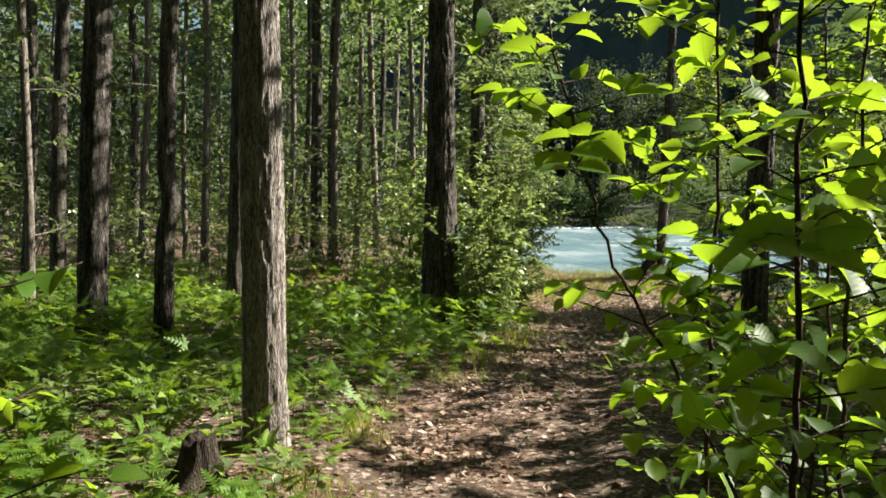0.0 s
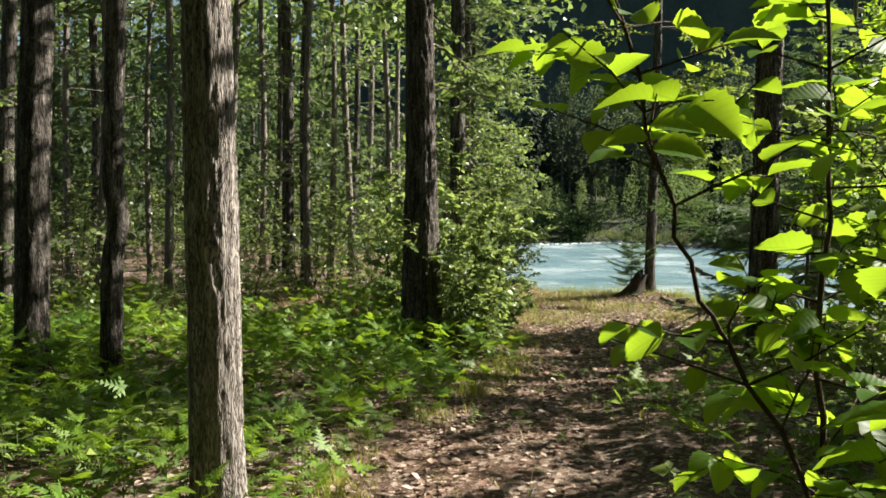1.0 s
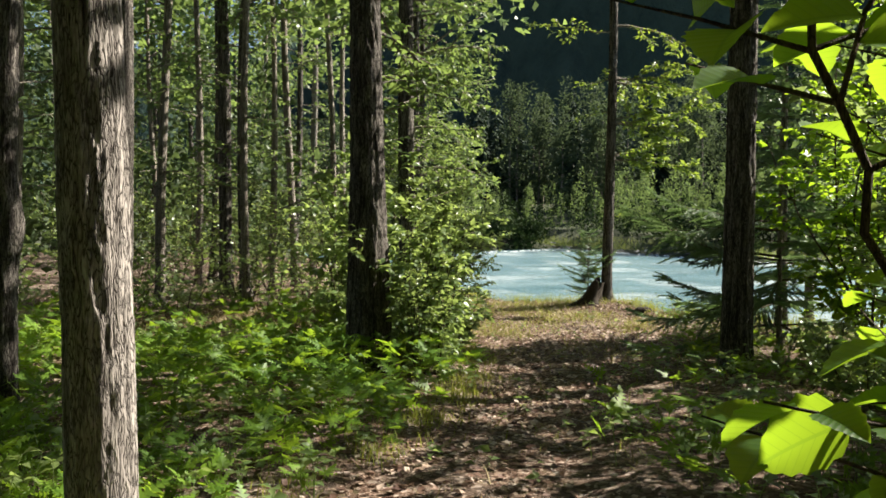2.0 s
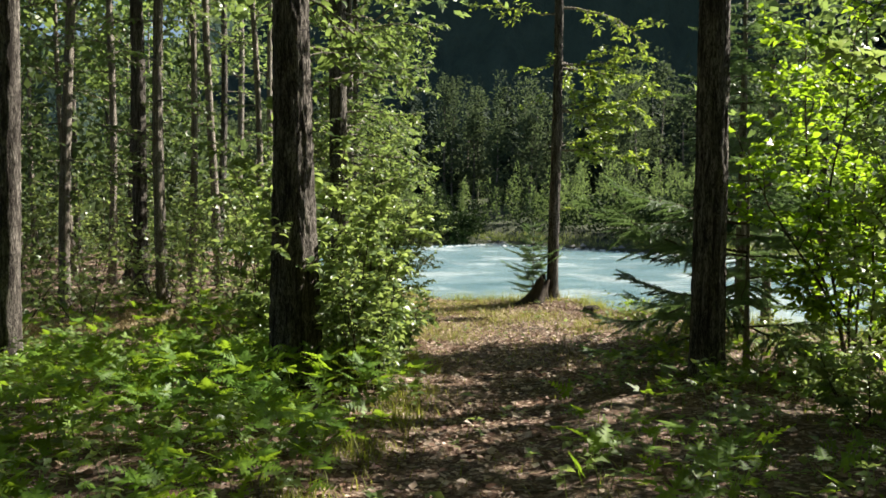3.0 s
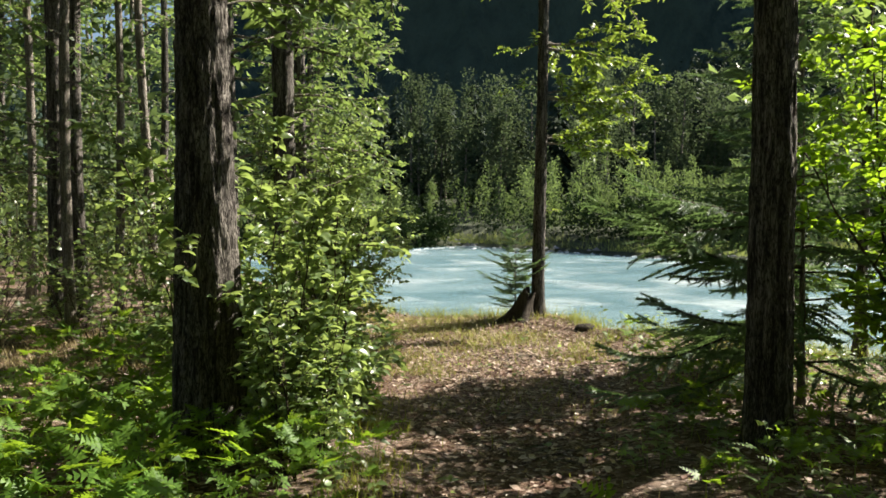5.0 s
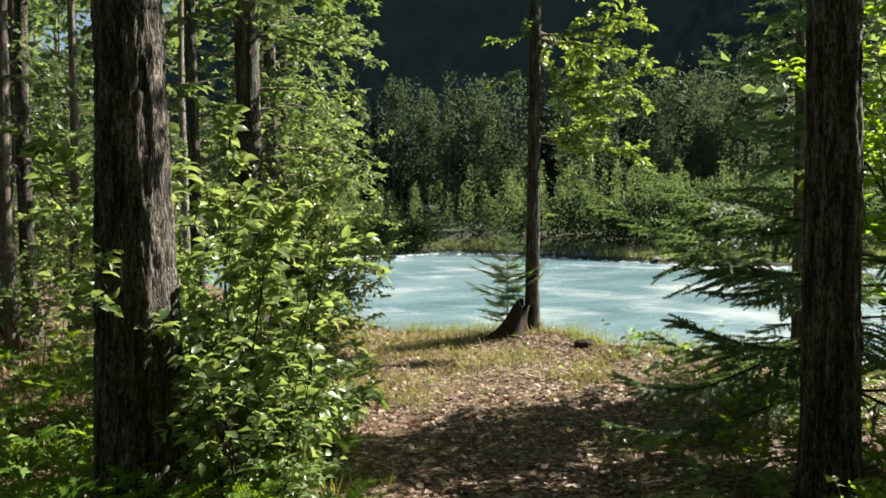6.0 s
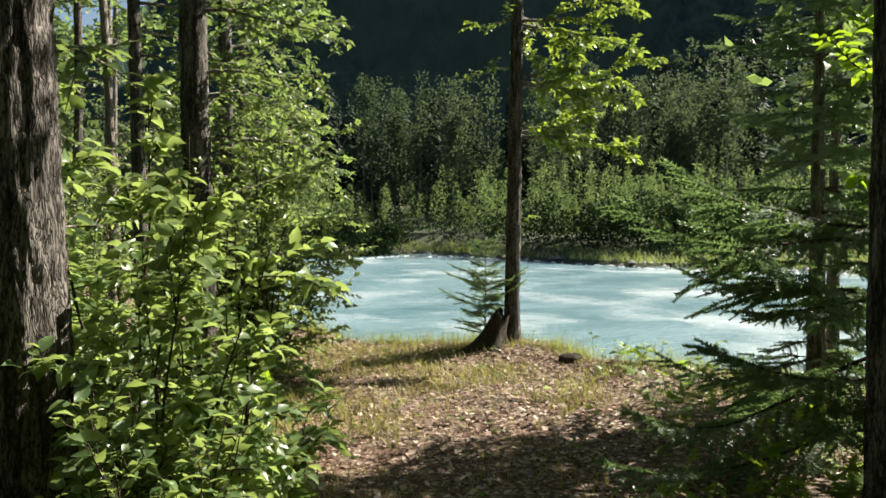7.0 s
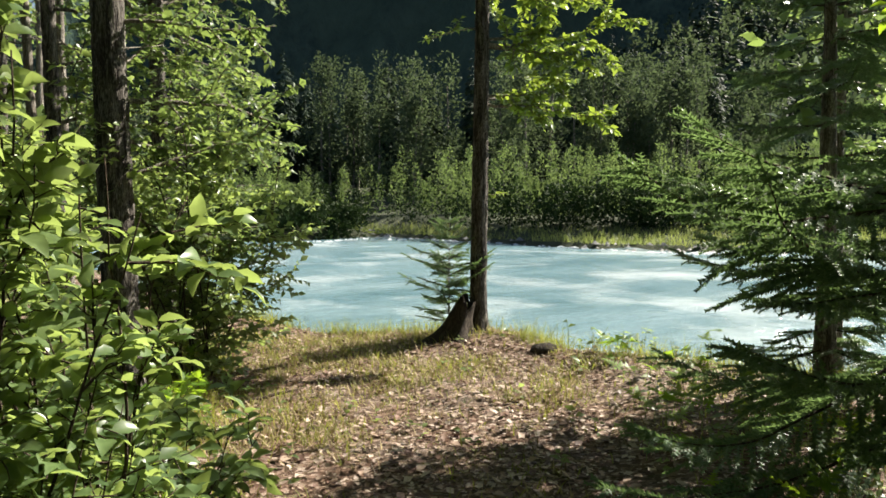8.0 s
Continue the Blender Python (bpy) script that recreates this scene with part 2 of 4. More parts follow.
class Geo:
    """Gathers vertices, triangles and quads, and turns them into one mesh."""
    def __init__(self):
        self.v, self.t, self.q, self.n, self.co = [], [], [], 0, []

    def add(self, verts, tris=None, quads=None):
        verts = np.asarray(verts, float).reshape(-1, 3)
        self.v.append(verts)
        if tris is not None and len(tris):
            self.t.append(np.asarray(tris, np.int64).reshape(-1, 3) + self.n)
        if quads is not None and len(quads):
            self.q.append(np.asarray(quads, np.int64).reshape(-1, 4) + self.n)
        self.n += len(verts)

    def stamp(self, shape, mats, places):
        """Copies of a shape (verts, tris), one for each 3 x 3 matrix and place."""
        verts, tris = shape
        mats, places = np.asarray(mats), np.asarray(places)
        if not len(places):
            return
        out = np.einsum("kij,nj->kni", mats, verts) + places[:, None, :]
        idx = tris[None] + (np.arange(len(places)) * len(verts))[:, None, None]
        self.add(out.reshape(-1, 3), idx.reshape(-1, 3))
        self.co.append(np.tile(verts, (len(places), 1)))

    def mesh(self, name, smooth=True):
        me = bpy.data.meshes.new(name)
        v = np.concatenate(self.v) if self.v else np.zeros((0, 3))
        t = np.concatenate(self.t) if self.t else np.zeros((0, 3), np.int64)
        q = np.concatenate(self.q) if self.q else np.zeros((0, 4), np.int64)
        me.vertices.add(len(v))
        me.vertices.foreach_set("co", v.astype(np.float32).ravel())
        loops = np.concatenate([t.ravel(), q.ravel()]).astype(np.int32)
        me.loops.add(len(loops))
        me.loops.foreach_set("vertex_index", loops)
        me.polygons.add(len(t) + len(q))
        starts = np.concatenate([np.arange(len(t)) * 3, len(t) * 3 + np.arange(len(q)) * 4]).astype(np.int32)
        me.polygons.foreach_set("loop_start", starts)
        me.polygons.foreach_set("use_smooth", np.full(len(t) + len(q), smooth))
        me.update(calc_edges=True)
        co = np.concatenate(self.co) if self.co else np.zeros((0, 3))
        if len(co) == len(v) and len(co):
            me.attributes.new("blade", "FLOAT_VECTOR", "POINT").data.foreach_set("vector", co.astype(np.float32).ravel())
        me.validate()
        return me


def part(name, geo, material, parent=None, label="", smooth=True):
    ob = new(name, geo.mesh(name, smooth))
    ob.data.materials.append(material)
    if parent is not None:
        ob.parent = parent
        ob.matrix_parent_inverse = Matrix.Translation(-parent.location)
    if label:
        ob["label"] = label
    return ob


def thing(name, x, y, z, label, category, group=""):
    e = new(name)
    e.empty_display_size = 0.2
    e.location = (x, y, z)
    return tagged(e, label, category, group)


def unit(a):
    a = np.asarray(a, float)
    return a / np.maximum(np.linalg.norm(a, axis=-1, keepdims=True), 1e-9)


def tube(geo, pts, rad, sides=5):
    pts, rad = np.asarray(pts, float), np.asarray(rad, float)
    n = len(pts)
    t = unit(np.gradient(pts, axis=0))
    ref = np.array((0.31, 0.93, 0.2)) if abs(t[0] @ np.array((0.31, 0.93, 0.2))) < 0.8 else np.array((0.9, -0.2, 0.4))
    a = unit(np.cross(t, ref))
    b = np.cross(t, a)
    ang = np.arange(sides) * 2 * np.pi / sides
    ring = a[:, None] * np.cos(ang)[None, :, None] + b[:, None] * np.sin(ang)[None, :, None]
    v = pts[:, None] + ring * rad[:, None, None]
    i, j = np.meshgrid(np.arange(n - 1), np.arange(sides), indexing="ij")
    k = (j + 1) % sides
    quads = np.stack([i * sides + j, i * sides + k, (i + 1) * sides + k, (i + 1) * sides + j], -1)
    geo.add(np.concatenate([v.reshape(-1, 3), pts[-1:]]), [((n - 1) * sides + s, (n - 1) * sides + (s + 1) % sides, n * sides) for s in range(sides)], quads.reshape(-1, 4))


def leaf_shape(width, fold=0.12, droop=0.15, teeth=0):
    """A leaf of length 1 along y, folded at its midrib; teeth: points to a side (0: a plain diamond of four faces)."""
    if not teeth:
        v = [(0, 0, 0), (-width / 2, 0.42, fold), (0, 0.5, 0), (width / 2, 0.42, fold), (0, 1, -droop)]
        return np.array(v, float), np.array([(0, 2, 1), (0, 3, 2), (1, 2, 4), (2, 3, 4)])
    ys = np.linspace(0, 1, teeth + 2)
    v, tris = [], []
    for y in ys:
        v.append((0, y, -droop * y * y))
    left = []
    for s in (-1, 1):
        row = []
        for k, y in enumerate(ys):
            w = width / 2 * (np.sin(np.pi * y ** 0.72) ** 0.75) * (1 + 0.07 * (-1) ** k)
            row.append(len(v))
            v.append((s * w, y + 0.03, -droop * y * y + fold * w / max(width, 1e-6) * 2))
        for k in range(len(ys) - 1):
            f = [(k, row[k], row[k + 1]), (k, row[k + 1], k + 1)]
            tris += f if s < 0 else [tuple(reversed(x)) for x in f]
    return np.array(v, float), np.array(tris)


LEAF4 = leaf_shape(0.58)
LEAF8 = (np.array([(0, 0, 0), (0, 0.5, 0.02), (0, 1, -0.18), (-0.20, 0.16, 0.07), (-0.29, 0.42, 0.11), (-0.17, 0.75, 0.02), (0.20, 0.16, 0.07), (0.29, 0.42, 0.11), (0.17, 0.75, 0.02)], float),
         np.array([(0, 4, 3), (0, 1, 4), (1, 5, 4), (1, 2, 5), (0, 6, 7), (0, 7, 1), (1, 7, 8), (1, 8, 2)]))
LEAF2 = (np.array([(0, 0, 0), (-0.29, 0.45, 0.08), (0.29, 0.45, 0.08), (0, 1, -0.12)], float), np.array([(0, 2, 1), (1, 2, 3)]))
LEAF_SLIM = (np.array([(0, 0, 0), (-0.18, 0.45, 0.05), (0.18, 0.45, 0.05), (0, 1, -0.12)], float), np.array([(0, 2, 1), (1, 2, 3)]))
LEAF_BIG = leaf_shape(0.74, 0.14, 0.25, 11)


def frames(ys, ups, sizes):
    """3 x 3 matrices whose y runs along ys and z towards ups."""
    y = unit(ys)
    x = unit(np.cross(y, ups))
    z = np.cross(x, y)
    return np.stack([x, y, z], -1) * np.asarray(sizes)[:, None, None]


class Leaves(list):
    """Places, directions and sizes of leaves, stamped at the end."""
    def put(self, geo, shape, rng, tilt=0.6):
        if not self:
            return
        a = np.array(self)
        up = np.array((0.0, 0.0, 1.0)) + rng.normal(0, tilt, (len(a), 3))
        geo.stamp(shape, frames(a[:, 3:6], up, a[:, 6]), a[:, :3])


def limb(wood, leaves, p, d, length, r, rng, depth=1, step=0.05, size=0.08, grav=-0.05, bare=0.15, kids=5, seg=0.17, reach=1.0, leafy=False, wild=0.13, first=0.2):
    """A limb that bends, carries twigs and, on its thin ends, leaves."""
    n = max(3, int(length / seg) + 1) if depth else max(2, int(length / 0.26) + 1)
    pts, p, d = [np.array(p, float)], np.array(p, float), unit(np.array(d, float))
    h = length / n
    for _ in range(n):
        d = unit(d + rng.normal(0, wild, 3) + (0, 0, grav))
        p = p + d * h
        pts.append(p)
    pts = np.array(pts)
    tube(wood, pts, np.linspace(r, max(r * 0.25, 0.0015), n + 1), 5 if r > 0.014 else 3)
    if depth:
        for k in range(kids):
            f = first + (0.98 - first) * (k + rng.random() * 0.8) / kids
            q = f * n
            i = min(int(q), n - 1)
            at = pts[i] + (pts[i + 1] - pts[i]) * (q - i)
            along = unit(pts[i + 1] - pts[i])
            side = unit(np.cross(along, (0, 0, 1)) * (1 if k % 2 else -1) + rng.normal(0, 0.45, 3))
            limb(wood, leaves, at, along * 0.75 + side, length * reach * rng.uniform(0.28, 0.5) * (1.15 - 0.5 * f), r * 0.5, rng, depth - 1, step, size, grav, 0.05, max(3, kids - 2), seg)
    if depth <= 1 or leafy:
        m = max(2, int(length * (1 - bare) / step))
        s = bare + (1 - bare) * (np.arange(m) + rng.random(m) * 0.7) / m
        q = s * n
        i = np.minimum(q.astype(int), n - 1)
        at = pts[i] + (pts[i + 1] - pts[i]) * (q - i)[:, None]
        along = unit(pts[i + 1] - pts[i])
        side = unit(np.cross(along, (0, 0, 1)) + 1e-6) * np.where(np.arange(m) % 2, 1, -1)[:, None]
        dirs = along * 0.6 + side + rng.normal(0, 0.35, (m, 3)) + (0, 0, -0.15)
        for a, b, c in zip(at, dirs, size * rng.uniform(0.6, 1.2, m)):
            leaves.append((*a, *b, c))


def trunk(x, y, z, height, r, lean=(0, 0), bend=0.0, flare=0.5, sides=40, row=0.05, relief=0.1, seed=0, kink=None, top=0.35, swell=0.0):
    """A tapered trunk with furrowed bark and a flared foot. Returns its mesh and the function that gives its axis."""
    rng = np.random.default_rng(seed)
    ph = rng.random(2) * 6.28
    def axis(h):
        h = np.asarray(h, float)
        cx = x + lean[0] * h + bend * np.sin(h * 0.55 + ph[0]) - bend * np.sin(ph[0])
        cy = y + lean[1] * h + bend * np.sin(h * 0.45 + ph[1]) - bend * np.sin(ph[1])
        if kink:
            cx = cx + kink[1] * np.exp(-((h - kink[0]) / 0.22) ** 2)
        return np.stack([cx, cy, z + h], -1)
    fine = min(height, 5.5)
    hs = np.concatenate([np.arange(-0.25, fine, row), np.arange(fine, height + 0.3, 0.6)])
    ang = np.arange(sides) * 2 * np.pi / sides
    H, A = np.meshgrid(hs, ang, indexing="ij")
    ca, sa = np.cos(A), np.sin(A)
    k = 3.2
    ridge = 1 - np.abs(2 * fbm(ca * k * 2.6, sa * k * 2.6, H * 5.0, seed, 3) - 1) * 2.2
    plate = np.maximum(0, vnoise(ca * 5, sa * 5, H * 6, seed + 9) - 0.4)
    lob = 1 + 0.35 * np.sin(A * 5 + ph[0]) * np.exp(-np.maximum(H, 0) / 0.18)
    rr = r * (1 - (1 - top) * np.clip(H / height, 0, 1)) * (1 + flare * lob * np.exp(-np.maximum(H + 0.05, 0) / 0.16)) + r * 0.06 * (vnoise(ca, sa, H * 0.8, seed + 4) - 0.5)
    rr = rr + r * swell * np.exp(-(np.maximum(H, 0) / 1.5) ** 2) + r * relief * (ridge - 0.5) + r * relief * 0.8 * plate
    c = axis(hs)
    v = c[:, None] + np.stack([ca * rr, sa * rr, np.zeros_like(rr)], -1)
    n = len(hs)
    i, j = np.meshgrid(np.arange(n - 1), np.arange(sides), indexing="ij")
    q = np.stack([i * sides + j, i * sides + (j + 1) % sides, (i + 1) * sides + (j + 1) % sides, (i + 1) * sides + j], -1)
    g = Geo()
    g.add(np.concatenate([v.reshape(-1, 3), c[-1:]]), [((n - 1) * sides + s, (n - 1) * sides + (s + 1) % sides, n * sides) for s in range(sides)], q.reshape(-1, 4))
    return g, axis


# ---- plan of the ground ----
SHORE_Y = (-60, -3, 4, 8, 11, 13.4, 14.2, 15.3, 16.3, 17.4, 19.2, 23, 30, 45, 60)
SHORE_X = (20, 14, 12, 10.6, 9.5, 8.5, 8.0, 8.1, 7.3, 6.2, 5.6, 5.2, 4.8, 4.2, 3.0)
FAR_X = (-120, 5, 10, 17, 23, 23.9, 24.8, 29, 40, 60, 120)
FAR_Y = (90, 56, 52, 50, 51, 43, 33.5, 27, 20, 6, -40)
EDGE_Y = (-4, 2, 4.6, 6.4, 7.5, 8.5, 9.5, 11, 13, 15.5, 17.4)
EDGE_L = (-0.7, -0.3, 0.3, 0.95, 1.75, 2.35, 2.8, 3.25, 3.6, 4.3, 5.0)
EDGE_R = (1.1, 1.5, 1.95, 2.6, 3.1, 3.9, 4.6, 5.8, 7.2, 7.9, 7.5)
WATER_Z = -0.55


def land_near(x, y):
    return np.interp(y, SHORE_Y, SHORE_X) + 0.3 * (vnoise(np.asarray(y) * 1.3, 3.0, 0, 5) - 0.5) - x


def land_far(x, y):
    return (np.asarray(y) - np.interp(x, FAR_X, FAR_Y) + 2.0 * (vnoise(np.asarray(x) * 0.35, 1.0, 0, 6) - 0.5)) * 0.75


def ground_z(x, y):
    x, y = np.asarray(x, float), np.asarray(y, float)
    near = -0.2 * np.clip((y - 4) / 7, 0, 1) + 0.10 * (fbm(x * 0.6, y * 0.6, 0, 2, 3) - 0.5) + 0.03 * (fbm(x * 4, y * 4, 0, 3, 2) - 0.5)
    near = near + 0.14 * np.exp(-((x - 7.2) ** 2 + (y - 15.3) ** 2) / 0.8)
    inside = np.minimum(x - np.interp(y, EDGE_Y, EDGE_L), np.interp(y, EDGE_Y, EDGE_R) - x)
    near = near + 0.07 * (1 - np.clip(inside / 0.5 + 0.5, 0, 1))
    d = land_near(x, y)
    s = np.clip((d + 0.7) / 1.0, 0, 1)
    s = s * s * (3 - 2 * s)
    near = -1.3 + (near + 1.3) * s
    f = land_far(x, y)
    cut = np.clip((22.6 - x) / 2.0, 0, 1)
    far = -1.3 + (0.95 + 0.55 * cut) * np.clip((f + 1.0 - 0.6 * cut) / (1.6 - 0.9 * cut), 0, 1) + 0.9 * np.clip((f - 3.0) / 6, 0, 1) + 0.25 * (fbm(x * 0.3, y * 0.3, 0, 8, 3) - 0.5) * np.clip(f / 3, 0, 1)
    far = far + np.clip((f - 22) * 0.10, 0, 40)
    return np.maximum(near, far)


def axis_steps(lo, a, b, hi, fine):
    out, s = list(np.arange(a, b, fine)), fine
    while out[-1] < hi:
        s *= 1.13
        out.append(out[-1] + s)
    s = fine
    while out[0] > lo:
        s *= 1.13
        out.insert(0, out[0] - s)
    return np.array(out)


gx, gy = axis_steps(-420, -5, 10, 420, 0.11), axis_steps(-320, 0.5, 18, 110, 0.11)
X, Y = np.meshgrid(gx, gy)
g = Geo()
nx = len(gx)
i, j = np.meshgrid(np.arange(len(gy) - 1), np.arange(nx - 1), indexing="ij")
g.add(np.stack([X, Y, ground_z(X, Y)], -1), None, np.stack([i * nx + j, i * nx + j + 1, (i + 1) * nx + j + 1, (i + 1) * nx + j], -1).reshape(-1, 4))
ground = tagged(part("ground", g, GROUND), "brown forest floor of soil, moss and leaf litter", "ground", kind="structure")

wx, wy = axis_steps(-160, 4, 30, 160, 0.34), axis_steps(-160, 8, 52, 100, 0.34)
X, Y = np.meshgrid(wx, wy)
wave = 0.09 * (fbm(X * 0.5 + Y * 0.1, Y * 0.9, 0, 21, 4) - 0.5) + 0.10 * np.maximum(0, vnoise(X * 0.35, Y * 0.8, 0, 31) - 0.55)
g = Geo()
nx = len(wx)
i, j = np.meshgrid(np.arange(len(wy) - 1), np.arange(nx - 1), indexing="ij")
g.add(np.stack([X, Y, WATER_Z + wave], -1), None, np.stack([i * nx + j, i * nx + j + 1, (i + 1) * nx + j + 1, (i + 1) * nx + j], -1).reshape(-1, 4))
water = tagged(part("water", g, WATER), "milky turquoise glacial river with white riffles", "river", kind="structure")

# the dark mountain side behind the far bank: crest by bearing, degrees clockwise from +y
az = np.radians(np.linspace(-75, 75, 200))
crest = np.interp(np.degrees(az), (-75, -20, 2, 6, 10, 16, 30, 50, 62, 75), (8, 9, 10.3, 12, 15, 22, 27, 24, 14, 6))
rad = 185 + 260 * np.linspace(0, 1, 76) ** 1.3
A, R = np.meshgrid(az, rad)
C = np.interp(A, az, crest)
wall = 1.65 * (R - 190 - 22 * (fbm(A * 14, R * 0.012, 0, 44, 3) - 0.5))
top = np.tan(np.radians(C)) * (215 + np.tan(np.radians(C)) * 130) * (0.92 + 0.16 * fbm(A * 25, 0.5, 0, 46, 3))
hz = np.minimum(wall, top + 0.05 * (R - 190)) + 7 * (fbm(A * 50, R * 0.08, 0, 45, 4) - 0.5)
g = Geo()
na = len(az)
i, j = np.meshgrid(np.arange(len(rad) - 1), np.arange(na - 1), indexing="ij")
g.add(np.stack([2 + R * np.sin(A), 7 + R * np.cos(A), hz], -1), None, np.stack([i * na + j, i * na + j + 1, (i + 1) * na + j + 1, (i + 1) * na + j], -1).reshape(-1, 4))
tagged(part("mountain_backdrop", g, MOUNTAIN), "dark shaded mountain side covered in forest", "mountain", kind="structure")


def gz(x, y):
    return float(ground_z(x, y))


# ---- trees of the forest ----
def broadleaf(name, x, y, height, r, seed, label, limbs=(), lean=(0, 0), bend=0.03, group="", sides=16, row=0.15, relief=0.10, flare=0.5, kink=None, bark=None, crown=0, crown_low=6.0, crown_r=1.9, crown_leaf=0.24, leaf=LEAF4, dead=(), leafy=None, swell=0.0):
    """limbs: rows of height, bearing in degrees clockwise from +y, length, rise, leaf size, leaf step. crown: leaves in the high crown."""
    rng = np.random.default_rng(seed)
    z = gz(x, y)
    t = thing(name, x, y, z, label, "tree", group)
    g, axis = trunk(x, y, z, height, r, lean, bend, flare, sides, row, relief, seed, kink, 0.35, swell)
    part("trunk", g, bark or BARK_SHADED, t)
    high = Leaves()
    skin = BARK_THIN if r > 0.03 else TWIG
    for h, b, length, rise, size, step in limbs:
        wood = Geo()
        d = np.array((math.sin(radians(b)), math.cos(radians(b)), rise))
        lv, g = Leaves(), Geo()
        limb(wood, lv, axis(h), d, length, 0.008 + 0.010 * length, rng, 2 if length > 1.0 and y < 20 else 1, step, size, -0.04, leafy=y < 20)
        arm = part("limb", wood, skin, t)
        lv.put(g, leaf, rng, 0.55)
        if g.n:
            part("foliage", g, leafy or LEAF_TREE, arm)
    for h, b, length, rise in dead:
        wood = Geo()
        limb(wood, Leaves(), axis(h), np.array((math.sin(radians(b)), math.cos(radians(b)), rise)), length, 0.006 + 0.006 * length, rng, 1, 1.0, 0.01, -0.05, 0.9, 3)
        part("dead_limb", wood, DEADWOOD, t, "bare pale dead limb")
    if crown:
        m = crown
        clumps = max(6, m // 110)
        hc = crown_low + (height - crown_low) * rng.random(clumps) ** 0.9
        wide = crown_r * np.sqrt(np.clip(1 - ((hc - crown_low) / (height - crown_low + 0.8)) ** 1.6, 0.05, 1))
        ac, rc = rng.random(clumps) * 6.283, np.sqrt(rng.random(clumps))
        ctr = axis(hc) + np.stack([np.cos(ac) * rc * wide, np.sin(ac) * rc * wide, np.zeros(clumps)], -1)
        for k in range(clumps):
            c0 = axis(max(1.0, hc[k] - 0.5 - 0.3 * rc[k]))
            wood = Geo()
            tube(wood, np.array([c0, (c0 + ctr[k]) / 2 + (0, 0, 0.1), ctr[k]]), (0.03, 0.02, 0.006), 4)
            part("limb", wood, skin, t)
        which = rng.integers(0, clumps, m)
        at = ctr[which] + rng.normal(0, 1, (m, 3)) * (0.5, 0.5, 0.32)
        dirs = rng.normal(0, 1, (m, 3)) * (1, 1, 0.5)
        for a, b, c in zip(at, dirs, crown_leaf * rng.uniform(0.6, 1.25, m)):
            high.append((*a, *b, c))
    g = Geo()
    high.put(g, LEAF2, rng, 0.8)
    if g.n:
        part("crown", g, leafy or LEAF_TREE, t)
    return t


BIG = "tall cottonwood with furrowed bark darkened for shade, sunlit along one edge"
# crowns lie above the view; several are lowered and thickened for their shade
broadleaf("tree", -0.12, 5.0, 17, 0.125, 11, "cottonwood with furrowed bark paled for sunlight, brightly sunlit along one side", lean=(-0.018, 0), bend=0.02, sides=72, row=0.03, relief=0.10, flare=0.22, crown=3000, crown_low=5.5, bark=BARK_SUNLIT, dead=[(2.75, 300, 0.5, 0.8)])
broadleaf("tree", 1.85, 10.1, 19, 0.172, 12, "thick cottonwood with furrowed bark darkened for shade and swollen foot beside the path",
          [(1.55, 70, 0.4, 0.2, 0.085, 0.06), (2.3, 45, 0.9, 0.2, 0.10, 0.04), (2.6, 62, 1.0, 0.2, 0.10, 0.045), (3.0, 40, 1.3, 0.15, 0.11, 0.035), (3.5, 55, 1.5, 0.1, 0.11, 0.04), (3.9, 35, 1.8, 0.1, 0.11, 0.035)],
          lean=(0.004, 0), bend=0.03, sides=72, row=0.03, relief=0.13, flare=0.22, swell=0.36, leaf=LEAF8, crown=3000, crown_low=4.7, dead=[(2.9, 70, 0.9, 0.3), (1.1, 95, 0.3, 0.1)])
# the four limbs from 4.0 m up are unseen, added to shade the ferns
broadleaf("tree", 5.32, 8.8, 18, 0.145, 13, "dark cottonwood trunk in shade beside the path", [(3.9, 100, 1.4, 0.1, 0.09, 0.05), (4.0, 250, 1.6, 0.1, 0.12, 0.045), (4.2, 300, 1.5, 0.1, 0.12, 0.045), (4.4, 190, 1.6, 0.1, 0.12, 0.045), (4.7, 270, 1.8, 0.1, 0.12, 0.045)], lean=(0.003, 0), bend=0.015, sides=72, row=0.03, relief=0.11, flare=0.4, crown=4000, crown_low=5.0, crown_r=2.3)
broadleaf("tree", 7.31, 15.49, 12, 0.097, 14, "slim cottonwood on the bank with leafy branches over the river",
          [(2.60, 118, 1.45, 0.06, 0.105, 0.0135), (2.65, 100, 1.15, 0.06, 0.105, 0.0145), (2.7, 138, 0.9, 0.06, 0.105, 0.0145), (3.28, 112, 1.7, 0.10, 0.105, 0.0135), (3.32, 94, 1.35, 0.10, 0.105, 0.0145), (3.25, 130, 1.3, 0.10, 0.105, 0.0145), (3.45, 290, 0.7, 0.1, 0.09, 0.03),
           (4.0, 105, 1.7, 0.12, 0.105, 0.0145), (4.05, 125, 1.5, 0.12, 0.105, 0.0145), (4.1, 80, 1.3, 0.1, 0.105, 0.02), (4.05, 270, 0.7, 0.1, 0.10, 0.025), (4.9, 300, 1.4, 0.1, 0.10, 0.04), (5.0, 110, 1.8, 0.05, 0.10, 0.03), (1.55, 110, 0.3, 0.2, 0.07, 0.03)],
          bend=0.03, sides=48, row=0.04, relief=0.11, flare=0.45, crown=1500, crown_low=6, leafy=LEAF_BANK)
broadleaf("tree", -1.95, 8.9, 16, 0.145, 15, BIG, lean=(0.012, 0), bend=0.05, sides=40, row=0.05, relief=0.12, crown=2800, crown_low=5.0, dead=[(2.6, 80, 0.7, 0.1)])
